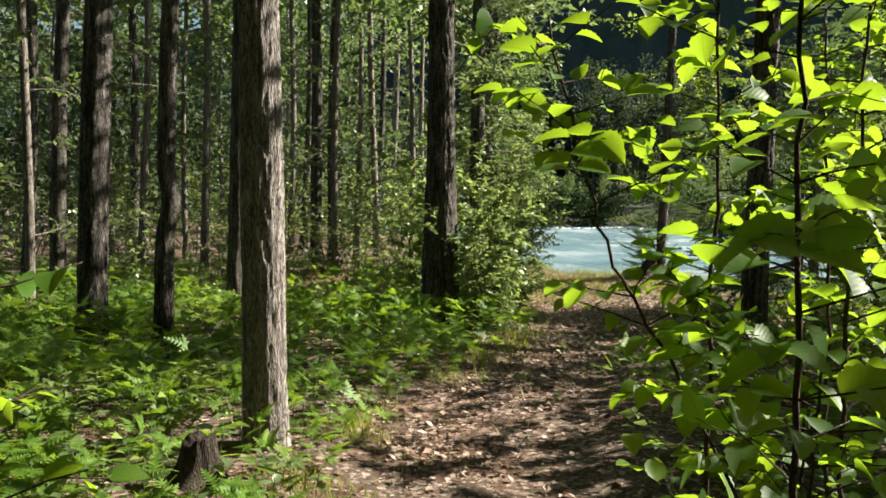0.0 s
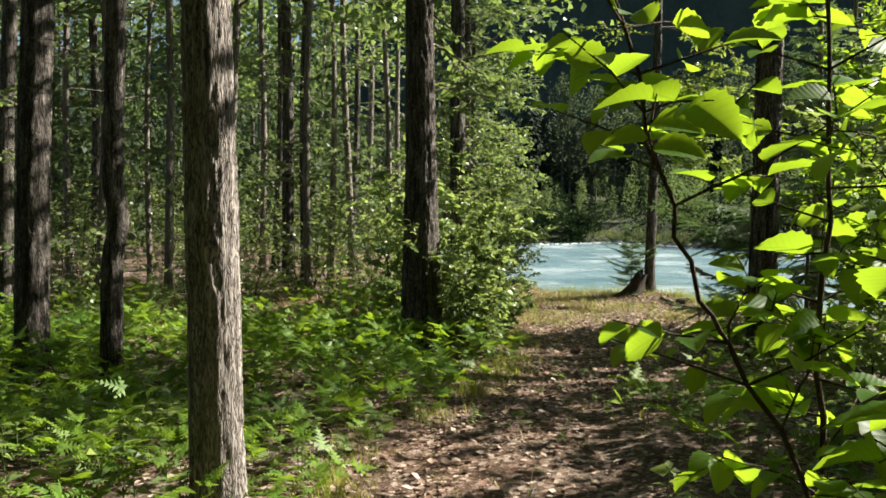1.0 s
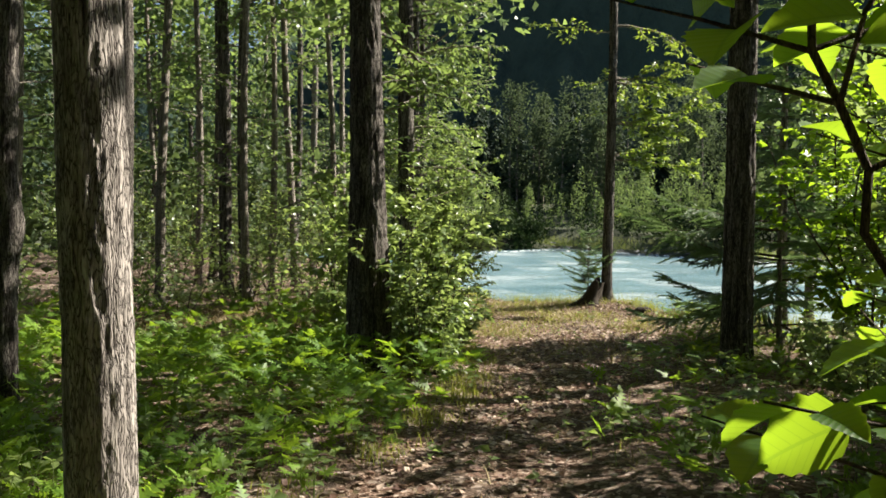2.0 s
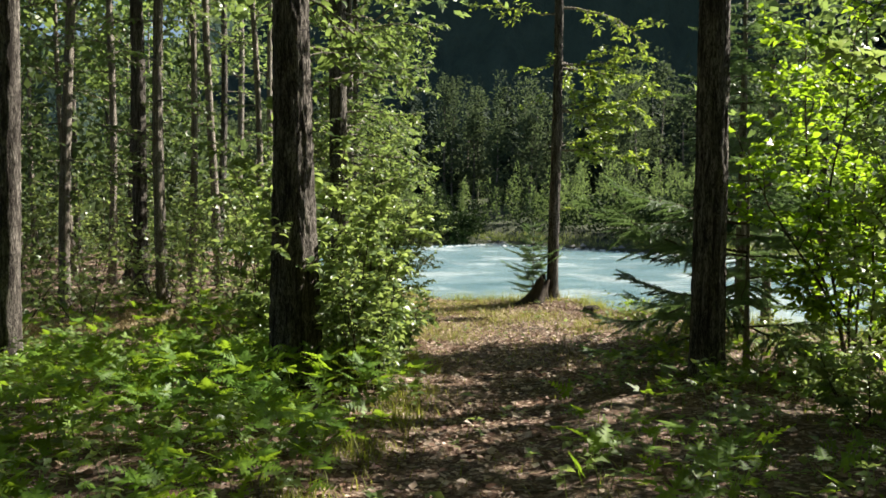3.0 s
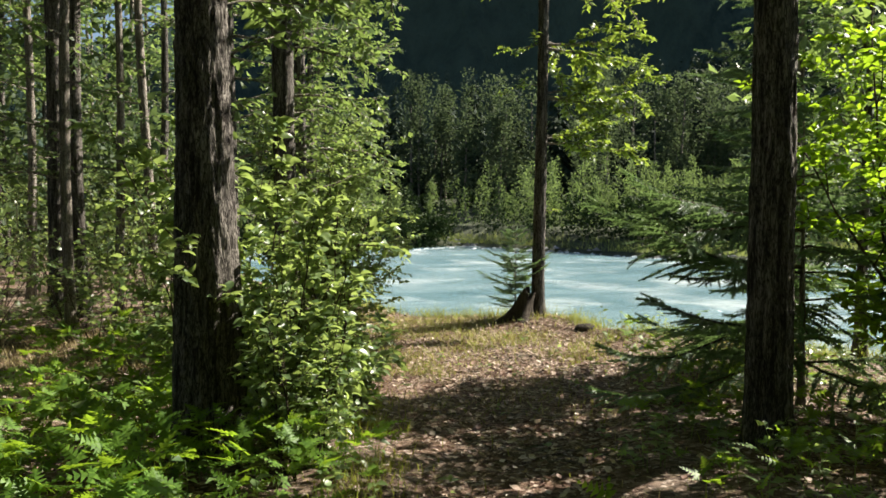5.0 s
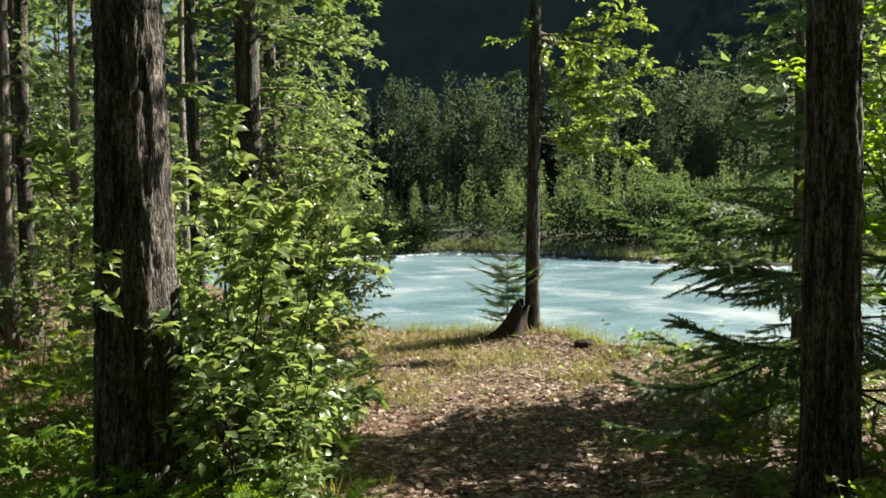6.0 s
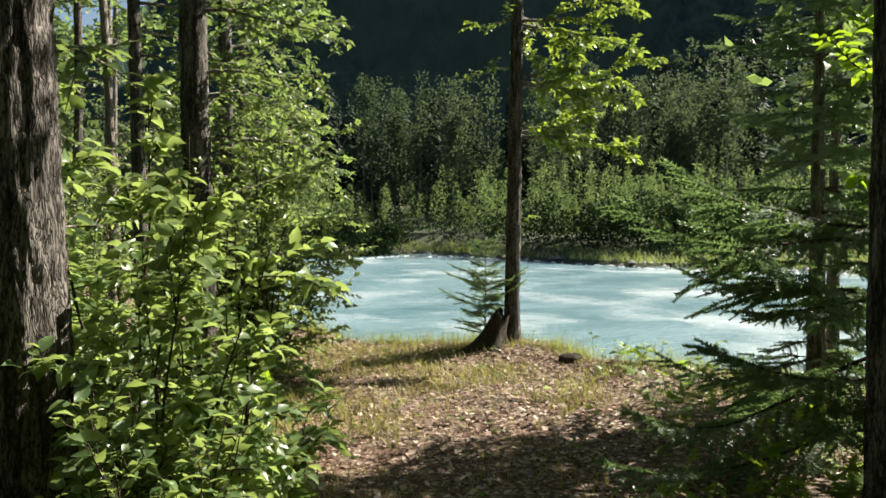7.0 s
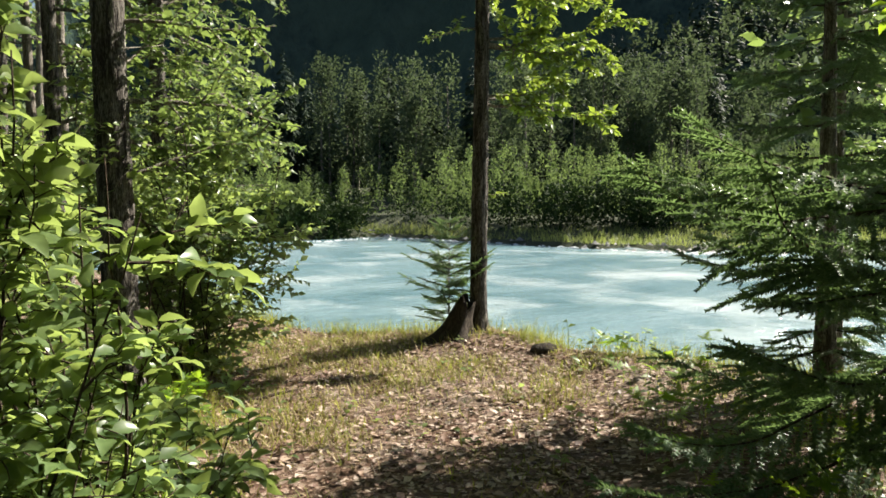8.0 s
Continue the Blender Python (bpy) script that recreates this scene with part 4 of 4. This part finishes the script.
# ---- undergrowth ----
def fern_frond(arms, fine):
    """A triangular frond of length 1: leafy arms of small leaflets."""
    v, t = [], []
    for ang, length, n in arms:
        dx, dy = math.sin(ang), math.cos(ang)
        for k in range(n):
            f = (k + 0.6) / n
            w = length * 0.38 * (1 - f) ** 0.8 + 0.012
            cx, cy = dx * f * length, 0.22 + dy * f * length
            z = -0.22 * (f * length) ** 2
            h = length / n * 0.55
            for s in (-1, 1):
                ex, ey = cx + s * dy * w + dx * w * 0.45, cy - s * dx * w + dy * w * 0.45
                m = len(v)
                v.extend([(cx - dx * h * 0.8, cy - dy * h * 0.8, z), (cx + dx * h, cy + dy * h, z), (ex, ey, z - 0.10 * w)])
                t.append((m, m + 1, m + 2) if s > 0 else (m, m + 2, m + 1))
                if fine:
                    v.append(((cx + ex) / 2 - dx * h * 0.9, (cy + ey) / 2 - dy * h * 0.9, z + 0.02))
                    t.append((m, m + 2, m + 3) if s > 0 else (m, m + 3, m + 2))
    m = len(v)
    v.extend([(-0.008, -0.02, -0.25), (0.008, -0.02, -0.25), (0, 0.3, 0.0)])
    t.append((m, m + 1, m + 2))
    return np.array(v, float), np.array(t)


FROND = fern_frond([(0.0, 0.78, 8), (1.05, 0.45, 5), (-1.05, 0.45, 5)], True)
FROND_FAR = fern_frond([(0.0, 0.78, 6), (1.05, 0.45, 3), (-1.05, 0.45, 3)], False)


def scatter(n, x0, x1, y0, y1, keep, rng):
    x, y = rng.uniform(x0, x1, n), rng.uniform(y0, y1, n)
    k = rng.random(n) < keep(x, y)
    return x[k], y[k]


def off_path(x, y):
    """Metres outside the path, negative on it."""
    return -np.minimum(x - np.interp(y, EDGE_Y, EDGE_L), np.interp(y, EDGE_Y, EDGE_R) - x)


def fern_keep(x, y):
    d = np.clip(off_path(x, y) / 0.35 + 0.25, 0, 1)
    patch = np.clip((fbm(x * 0.9, y * 0.9, 0, 61, 3) - 0.30) * 6, 0.4, 1)
    left = x < np.interp(y, EDGE_Y, EDGE_L) + 0.3
    litter = 1 - 0.85 * np.exp(-((y - 14.3) / 1.6) ** 4) * (x < 2.3)
    stub = 1 - np.exp(-((x + 0.38) ** 2 + (y - 4.05) ** 2) / 0.07)
    bare = 1 - 0.95 * np.exp(-((x - 0.35) / 0.55) ** 2 - ((y - 5.9) / 0.6) ** 2)
    return d * patch * bare * np.where(left, 1.0, 0.2) * litter * stub * (land_near(x, y) > 0.5)


rng = np.random.default_rng(500)
g = Geo()
for lo, hi, count, shape in ((1.2, 4.8, 3300, FROND), (4.8, 16, 9200, FROND_FAR)):
    x, y = scatter(count, -5.5 if lo < 5 else -8, 8, lo, hi, fern_keep, rng)
    n = len(x)
    tall = rng.uniform(0.04, 0.34, n) * (0.35 + 1.15 * vnoise(x * 1.3, y * 1.3, 0, 63))
    for k in range(3):
        a = rng.random(n) * 6.283
        size = rng.uniform(0.11, 0.235, n) * (0.75 + 0.5 * vnoise(x * 0.7, y * 0.7, 0, 62))
        d = np.stack([np.cos(a), np.sin(a), rng.uniform(-0.15, 0.95, n)], -1)
        up = np.stack([-np.cos(a) * 0.3, -np.sin(a) * 0.3, np.ones(n)], -1) + rng.normal(0, 0.4, (n, 3))
        px, py = x + np.cos(a) * 0.02, y + np.sin(a) * 0.02
        at = np.stack([px, py, ground_z(px, py) + tall * rng.uniform(0.7, 1.2, n)], -1)
        g.stamp(shape, frames(d, up, size), at)
tagged(part("ferns", g, LEAF_FERN), "bright green ferns covering the forest floor", "ferns", kind="stuff")

# broad-leaved herbs among the ferns and along the path
def herb_keep(x, y):
    d = np.clip(off_path(x, y) / 0.3 + 0.5, 0, 1)
    return d * np.clip((fbm(x * 1.1, y * 1.1, 0, 71, 3) - 0.40) * 6, 0.04, 1) * (land_near(x, y) > 0.3) * np.where(x < np.interp(y, EDGE_Y, EDGE_L) + 0.3, 1, 0.9)


x, y = scatter(6800, -8, 9, 1.2, 20, herb_keep, rng)
g, lv = Geo(), Leaves()
for a, b in zip(x, y):
    h, z0, ph = rng.uniform(0.10, 0.36), gz(a, b), rng.random() * 6.28
    lx, ly = rng.normal(0, 0.06, 2)
    tube(g, np.array([(a, b, z0 - 0.01), (a + lx * 0.4, b + ly * 0.4, z0 + h * 0.6), (a + lx, b + ly, z0 + h)]), (0.003, 0.0025, 0.0015), 3)
    for k in range(rng.integers(5, 10)):
        f = 0.35 + 0.65 * rng.random()
        w = ph + k * 2.4
        lv.append((a + lx * f, b + ly * f, z0 + h * f, math.cos(w), math.sin(w), rng.uniform(-0.2, 0.5), rng.uniform(0.05, 0.10)))
x, y = scatter(230, 1.5, 8.2, 6, 16.5, lambda x, y: np.clip(0.6 - off_path(x, y), 0, 1) * (land_near(x, y) > 0.3) * (fbm(x * 1.6, y * 1.6, 0, 73, 3) > 0.5), rng)
for a, b in zip(x, y):
    z0, ph = gz(a, b), rng.random() * 6.28
    for k in range(rng.integers(4, 8)):
        w = ph + k * 2.4
        lv.append((a, b, z0 + rng.uniform(0.01, 0.12), math.cos(w), math.sin(w), rng.uniform(0.0, 0.6), rng.uniform(0.04, 0.09)))
lv.put(g, LEAF4, rng, 0.35)
tagged(part("herbs", g, LEAF_BUSH), "low broad-leaved green herbs", "herbs", kind="stuff")

# grass at the bank, in the clearing and on the far gravel bar
BLADE = (np.array([(-0.5, 0, 0), (0.5, 0, 0), (0.35, 0.55, 0.06), (-0.35, 0.55, 0.06), (0, 1, 0.28)], float), np.array([(0, 1, 2), (0, 2, 3), (3, 2, 4)]))


def blades(x, y, height, width, rng, name, label, mat, lean=0.35):
    n = len(x)
    a = rng.random(n) * 6.283
    up = np.stack([np.cos(a), np.sin(a), np.zeros(n)], -1)
    d = np.array((0, 0, 1.0)) + up * rng.uniform(0, lean, n)[:, None]
    h = height * (0.3 + 1.05 * rng.random(n) ** 1.6)
    m = frames(d, up, h)
    m[:, :, 0] *= (width / h)[:, None]
    g = Geo()
    g.stamp(BLADE, m, np.stack([x, y, ground_z(x, y) - 0.01], -1))
    return tagged(part(name, g, mat), label, "grass", kind="stuff")


def bank_keep(x, y):
    d = land_near(x, y)
    return np.where((d > -0.15) & (d < 0.5), 0.9, 0.0) * np.clip((fbm(x * 1.7, y * 1.7, 0, 81, 3) - 0.35) * 5, 0.15, 1)


x, y = scatter(150000, 4.6, 10.0, 9, 22, bank_keep, rng)
blades(x, y, 0.24, 0.006, rng, "bank_grass", "thin yellow-green grass along the river bank", GRASS, 0.9)


def clearing_keep(x, y):
    d = land_near(x, y)
    return np.where(d > 0.3, 1, 0) * np.clip((fbm(x * 1.4, y * 1.4, 0, 85, 3) - 0.38) * 4, 0.10, 1) * np.clip((y - 9) / 4, 0.14, 1)


x, y = scatter(66000, 0.5, 9.0, 4, 12, clearing_keep, rng)
u, v = scatter(90000, 3.4, 8.6, 12, 17.5, clearing_keep, rng)
x, y = np.append(x, u), np.append(y, v)
k = rng.random(len(x)) < 0.3
blades(x[k], y[k], 0.11, 0.009, rng, "green_grass", "green grass tufts on the clearing", GRASS, 1.6)
x, y = x[~k], y[~k]
blades(x, y, 0.12, 0.009, rng, "dry_grass", "short dry straw and grass on the clearing", STRAW, 5.0)


def edge_keep(x, y):
    d = off_path(x, y)
    return np.exp(-((d - 0.05) / 0.22) ** 2) * np.clip((fbm(x * 2.1, y * 2.1, 0, 87, 3) - 0.40) * 6, 0, 1) * (x < np.interp(y, EDGE_Y, EDGE_L) + 0.5)


x, y = scatter(120000, -1.0, 4.5, 3, 16, edge_keep, rng)
blades(x, y, 0.13, 0.008, rng, "path_grass", "yellow-green grass along the edge of the path", GRASS, 1.0)
x, y = scatter(32000, -3.5, 2.7, 11.8, 16.6, lambda x, y: np.clip((fbm(x * 1.2, y * 1.2, 0, 89, 3) - 0.3) * 4, 0, 1), rng)
blades(x, y, 0.13, 0.009, rng, "forest_straw", "dry straw and dead grass among the trunks", STRAW, 1.4)


def bar_keep(x, y):
    f = land_far(x, y)
    return np.where((f > 0.5) & (f < 6.0) & (x > 21.0), 1, 0) * np.clip((fbm(x * 0.5, y * 0.5, 0, 91, 3) - 0.2) * 4, 0.5, 1)


x, y = scatter(200000, 14, 56, 14, 62, bar_keep, rng)
blades(x, y, 0.48, 0.03, rng, "bar_grass", "pale green grass on the far gravel bar", GRASS_BAR, 1.0)

# leaf litter
CURL = (np.array([(0, 0, 0), (-0.36, 0.4, 0.14), (0, 0.5, 0.0), (0.36, 0.45, 0.10), (0.03, 1, 0.12)], float), np.array([(0, 2, 1), (0, 3, 2), (1, 2, 4), (2, 3, 4)]))


def litter_keep(x, y):
    d = off_path(x, y)
    on = np.clip(0.5 - d / 0.6, 0.22, 1)
    return on * np.clip((fbm(x * 1.3, y * 1.3, 0, 95, 3) - 0.25) * 3, 0.25, 1) * (land_near(x, y) > 0.15)


x, y = scatter(190000, -5, 9, 1.5, 19, litter_keep, rng)
n = len(x)
a = rng.random(n) * 6.283
d = np.stack([np.cos(a), np.sin(a), rng.normal(0, 0.18, n)], -1)
up = np.array((0, 0, 1.0)) + rng.normal(0, 0.28, (n, 3))
g = Geo()
g.stamp(CURL, frames(d, up, 0.014 + 0.066 * rng.random(n) ** 2.6), np.stack([x, y, ground_z(x, y) + rng.uniform(0.002, 0.02, n)], -1))
tagged(part("leaf_litter", g, LITTER), "dry brown and pale fallen leaves", "leaf litter", kind="stuff")

x, y = scatter(2600, -4, 9, 1.5, 18, litter_keep, rng)
g = Geo()
for a, b in zip(x, y):
    w, l = rng.random() * 6.283, rng.uniform(0.05, 0.28)
    p = np.array([(a, b), (a + math.cos(w) * l * 0.5, b + math.sin(w) * l * 0.5 + 0.01), (a + math.cos(w) * l, b + math.sin(w) * l)])
    tube(g, np.column_stack([p, ground_z(p[:, 0], p[:, 1]) + 0.008]), (0.004, 0.0035, 0.002), 3)
tagged(part("twigs", g, DEADWOOD), "small dead twigs strewn over the path", "twigs", kind="stuff")

# gravel at the edge of the far bar
x, y = scatter(30000, 16, 60, 5, 56, lambda x, y: np.where((np.abs(land_far(x, y) + 0.1) < 0.8) & (x > 20.5), 0.8, 0.0), rng)
n = len(x)
PEBBLE = (np.array([(1, 0, 0), (0, 1, 0), (-1, 0, 0), (0, -1, 0), (0.2, 0.1, 0.7)], float), np.array([(0, 1, 4), (1, 2, 4), (2, 3, 4), (3, 0, 4)]))
g = Geo()
g.stamp(PEBBLE, frames(rng.normal(0, 1, (n, 3)) * (1, 1, 0.05), np.tile((0, 0, 1.0), (n, 1)), rng.uniform(0.05, 0.24, n)), np.stack([x, y, np.maximum(ground_z(x, y), WATER_Z - 0.05) - 0.01], -1))
tagged(part("gravel", g, STONE), "grey river gravel on the far bar", "gravel", kind="stuff")


# white water where the current breaks on the bar
x, y = scatter(9000, 16, 34, 24, 50, lambda x, y: np.where(np.abs(land_far(x, y) + 1.9) < 0.55, 0.8, 0.0) * (fbm(x * 0.8, y * 0.8, 0, 97, 3) > 0.42), rng)
n = len(x)
m = frames(np.tile((0.25, -1.0, 0), (n, 1)) + rng.normal(0, 0.15, (n, 3)) * (1, 1, 0.1), np.tile((0, 0, 1.0), (n, 1)), rng.uniform(0.08, 0.26, n))
m[:, :, 0] *= 0.45
m[:, :, 2] *= 0.5
g = Geo()
g.stamp(PEBBLE, m, np.stack([x, y, np.full(n, WATER_Z)], -1))
tagged(part("riffle", g, FOAM), "white broken water along the far bar", "white water", kind="stuff")

# leafy depth of the forest, and an unseen ring that screens skylight
def plumes(n, where, height, wide, leaves, size, name, label, mat):
    g = Geo()
    for k in range(n):
        x, y = where()
        far_clump(g, (x, y, gz(x, y)), rng.uniform(*height), rng.uniform(*wide), leaves, rng, size, LEAF2, 0.35)
    return tagged(part(name, g, mat), label, "forest", kind="stuff")


# ---- far bank ----
def far_clump(g, base, height, wide, m, rng, size, shape, pointed=0.5):
    """A plume of small leaves about an upright axis."""
    h = height * (0.05 + 0.95 * rng.random(m) ** 0.85)
    w = wide * (np.clip(1 - h / height, 0, 1) ** pointed + 0.06)
    a, q = rng.random(m) * 6.283, np.sqrt(rng.random(m)) * (0.75 + 0.25 * np.sin(h * 5 + base[0]))
    at = np.stack([base[0] + np.cos(a) * q * w, base[1] + np.sin(a) * q * w, base[2] + h], -1)
    d = np.stack([np.cos(a), np.sin(a), rng.normal(0.6, 0.7, m)], -1) + rng.normal(0, 0.4, (m, 3))
    g.stamp(shape, frames(d, rng.normal(0, 1, (m, 3)), size * rng.uniform(0.6, 1.4, m)), at)


plumes(230, lambda: (rng.uniform(-24, 3.2), rng.uniform(24, 50)), (2.5, 7.5), (0.7, 1.4), 170, 0.26, "forest_depth", "dense understorey deep in the forest, coloured dark for its shade", LEAF_SHADED)
# unseen ring added behind the way, dark so that it bounces little light
plumes(130, lambda: (lambda a, r: (2 + r * math.sin(a), 2 - r * math.cos(a)))(rng.uniform(-1.9, 1.25), rng.uniform(9, 17)), (7, 16), (1.4, 2.4), 200, 0.85, "light_screen_behind", "unseen dark forest added to screen skylight and bounced light", NEEDLE_FAR)

g = Geo()
for k in range(460):
    x = rng.uniform(2, 46)
    f = rng.uniform(4.2, 14) if x < 21.5 else rng.uniform(8.0, 20)
    y = float(np.interp(x, FAR_X, FAR_Y)) + f / 0.75
    if x / max(y, 1) > 2.2:
        continue
    height = rng.uniform(1.3, 2.9) * (0.8 + 0.03 * f) * (1.0 if x < 21.5 else 1.2)
    far_clump(g, (x, y, gz(x, y)), height, height * rng.uniform(0.16, 0.30), 210, rng, 0.18, LEAF_SLIM, 0.8)
tagged(part("willow_thicket", g, LEAF_WILLOW), "grey-green willow thicket along the far bank", "thicket", kind="stuff")

# scrub added as the far bank's shade band, its dark put into the leaves
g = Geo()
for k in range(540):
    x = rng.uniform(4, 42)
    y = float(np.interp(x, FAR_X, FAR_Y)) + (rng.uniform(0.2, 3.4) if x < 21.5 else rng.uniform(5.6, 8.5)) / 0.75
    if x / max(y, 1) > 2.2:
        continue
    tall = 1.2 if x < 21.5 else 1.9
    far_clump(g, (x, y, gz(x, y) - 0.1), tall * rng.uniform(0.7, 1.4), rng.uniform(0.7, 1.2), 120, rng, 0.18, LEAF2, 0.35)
tagged(part("shade_scrub", g, LEAF_SHADE_BAND), "low scrub coloured dark for the shade at the foot of the far bank", "scrub", kind="stuff")


def far_tree(x, y, height, seed):
    rng = np.random.default_rng(seed)
    z = gz(x, y)
    t = thing("cottonwood", x, y, z, "grey-green cottonwood on the far bank", "tree", "trees of the far bank")
    g, axis = trunk(x, y, z, height * 0.7, 0.13, tuple(rng.normal(0, 0.02, 2)), 0.08, 0.3, 8, 0.6, 0.05, seed)
    part("trunk", g, BARK_THIN, t)
    g = Geo()
    for k in range(24):
        h = height * rng.uniform(0.04, 0.80)
        w = height * (0.32 if x < 27 else 0.16) * (1.08 - h / height)
        a = rng.random() * 6.283
        c = axis(h) + np.array((math.cos(a), math.sin(a), 0)) * w * rng.uniform(0.2, 1.0)
        far_clump(g, c, height * rng.uniform(0.12, 0.24), height * rng.uniform(0.07, 0.12), 66, rng, 0.27, LEAF2, 0.4)
    part("crown", g, LEAF_FAR, t)


def far_spruce(g, x, y, height, rng, size=0.55):
    z = gz(x, y)
    m = int(height * 48)
    h = height * (1 - rng.random(m) ** 0.62) * 0.97 + 0.03 * height
    w = height * 0.13 * (1 - h / height) ** 0.8 + 0.12
    a = rng.random(m) * 6.283
    at = np.stack([x + np.cos(a) * w * 0.25, y + np.sin(a) * w * 0.25, z + h], -1)
    d = np.stack([np.cos(a), np.sin(a), rng.normal(-0.35, 0.15, m)], -1)
    g.stamp(LEAF_SLIM, frames(d, np.array((0, 0, 1.0)) + rng.normal(0, 0.3, (m, 3)), np.maximum(w * 1.1, size * 0.5)), at)
    tube(g, np.array([(x, y, z - 0.2), (x, y, z + height * 0.85)]), (0.12, 0.02), 5)


rng = np.random.default_rng(900)
count = 0
while count < 90:
    x = rng.uniform(4, 25) if count % 3 == 1 else rng.uniform(20, 56)
    f = rng.uniform(14, 27) if x < 19 else rng.uniform(27, 44)
    y = float(np.interp(x, FAR_X, FAR_Y)) + f / 0.75
    if x / y > 1.9 or y < 20:
        continue
    far_tree(x, y, rng.uniform(6.5, 11) if x < 27 else rng.uniform(8, 14), 1000 + count)
    count += 1
count = 0
while count < 56:
    x = rng.uniform(22, 60) if count % 5 else rng.uniform(4, 30)
    f = rng.uniform(22, 44) if x < 19 else rng.uniform(32, 56)
    y = float(np.interp(x, FAR_X, FAR_Y)) + f / 0.75
    if x / y > 1.9 or y < 20:
        continue
    t = thing("spruce", x, y, gz(x, y), "dark narrow spruce on the far bank", "spruce tree", "spruces of the far bank")
    g = Geo()
    far_spruce(g, x, y, rng.uniform(8, 15), rng)
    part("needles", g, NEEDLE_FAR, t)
    count += 1

# a wooded foothill below the mountain
def hill_z(x, y):
    """The foothill's height over its plan."""
    r = np.hypot(x - 2, y - 7)
    b = np.degrees(np.arctan2(x - 2, y - 7))
    return np.clip(r - 100, 0, 90) * np.interp(b, (20, 30, 36, 42, 50, 65, 80), (0.02, 0.13, 0.25, 0.39, 0.46, 0.45, 0.2)) * (0.85 + 0.3 * fbm(b * 0.12, r * 0.01, 0, 47, 3))


hb, hr = np.radians(np.linspace(15, 85, 120)), np.linspace(96, 200, 50)
A, R = np.meshgrid(hb, hr)
X, Y = 2 + R * np.sin(A), 7 + R * np.cos(A)
g = Geo()
na = len(hb)
i, j = np.meshgrid(np.arange(len(hr) - 1), np.arange(na - 1), indexing="ij")
g.add(np.stack([X, Y, hill_z(X, Y) + 0.5], -1), None, np.stack([i * na + j, i * na + j + 1, (i + 1) * na + j + 1, (i + 1) * na + j], -1).reshape(-1, 4))
tagged(part("foothill", g, MOUNTAIN), "wooded foothill below the mountain", "hill", kind="structure")
g, g2 = Geo(), Geo()
for k in range(900):
    a, r = radians(20 + 50 * rng.random() ** 0.8), rng.uniform(98, 190)
    x, y = 2 + r * math.sin(a), 7 + r * math.cos(a)
    z = float(hill_z(x, y))
    if k % 2:
        far_clump(g2, (x, y, z), rng.uniform(5, 9), rng.uniform(1.3, 2.2), 60, rng, 0.9, LEAF2, 0.5)
        continue
    ht, m = rng.uniform(7, 13), 60
    hh = ht * (1 - np.sqrt(rng.random(m)))
    w = ht * 0.14 * (1 - hh / ht) + 0.1
    b = rng.random(m) * 6.283
    at = np.stack([x + np.cos(b) * w * 0.2, y + np.sin(b) * w * 0.2, z + hh], -1)
    d = np.stack([np.cos(b), np.sin(b), rng.normal(-0.3, 0.2, m)], -1)
    g.stamp(LEAF2, frames(d, np.array((0, 0, 1.0)) + rng.normal(0, 0.3, (m, 3)), w * 1.3), at)
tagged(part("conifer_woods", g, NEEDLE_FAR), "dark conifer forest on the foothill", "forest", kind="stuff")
tagged(part("broadleaf_woods", g2, LEAF_FAR), "grey-green broadleaf forest on the foothill", "forest", kind="stuff")
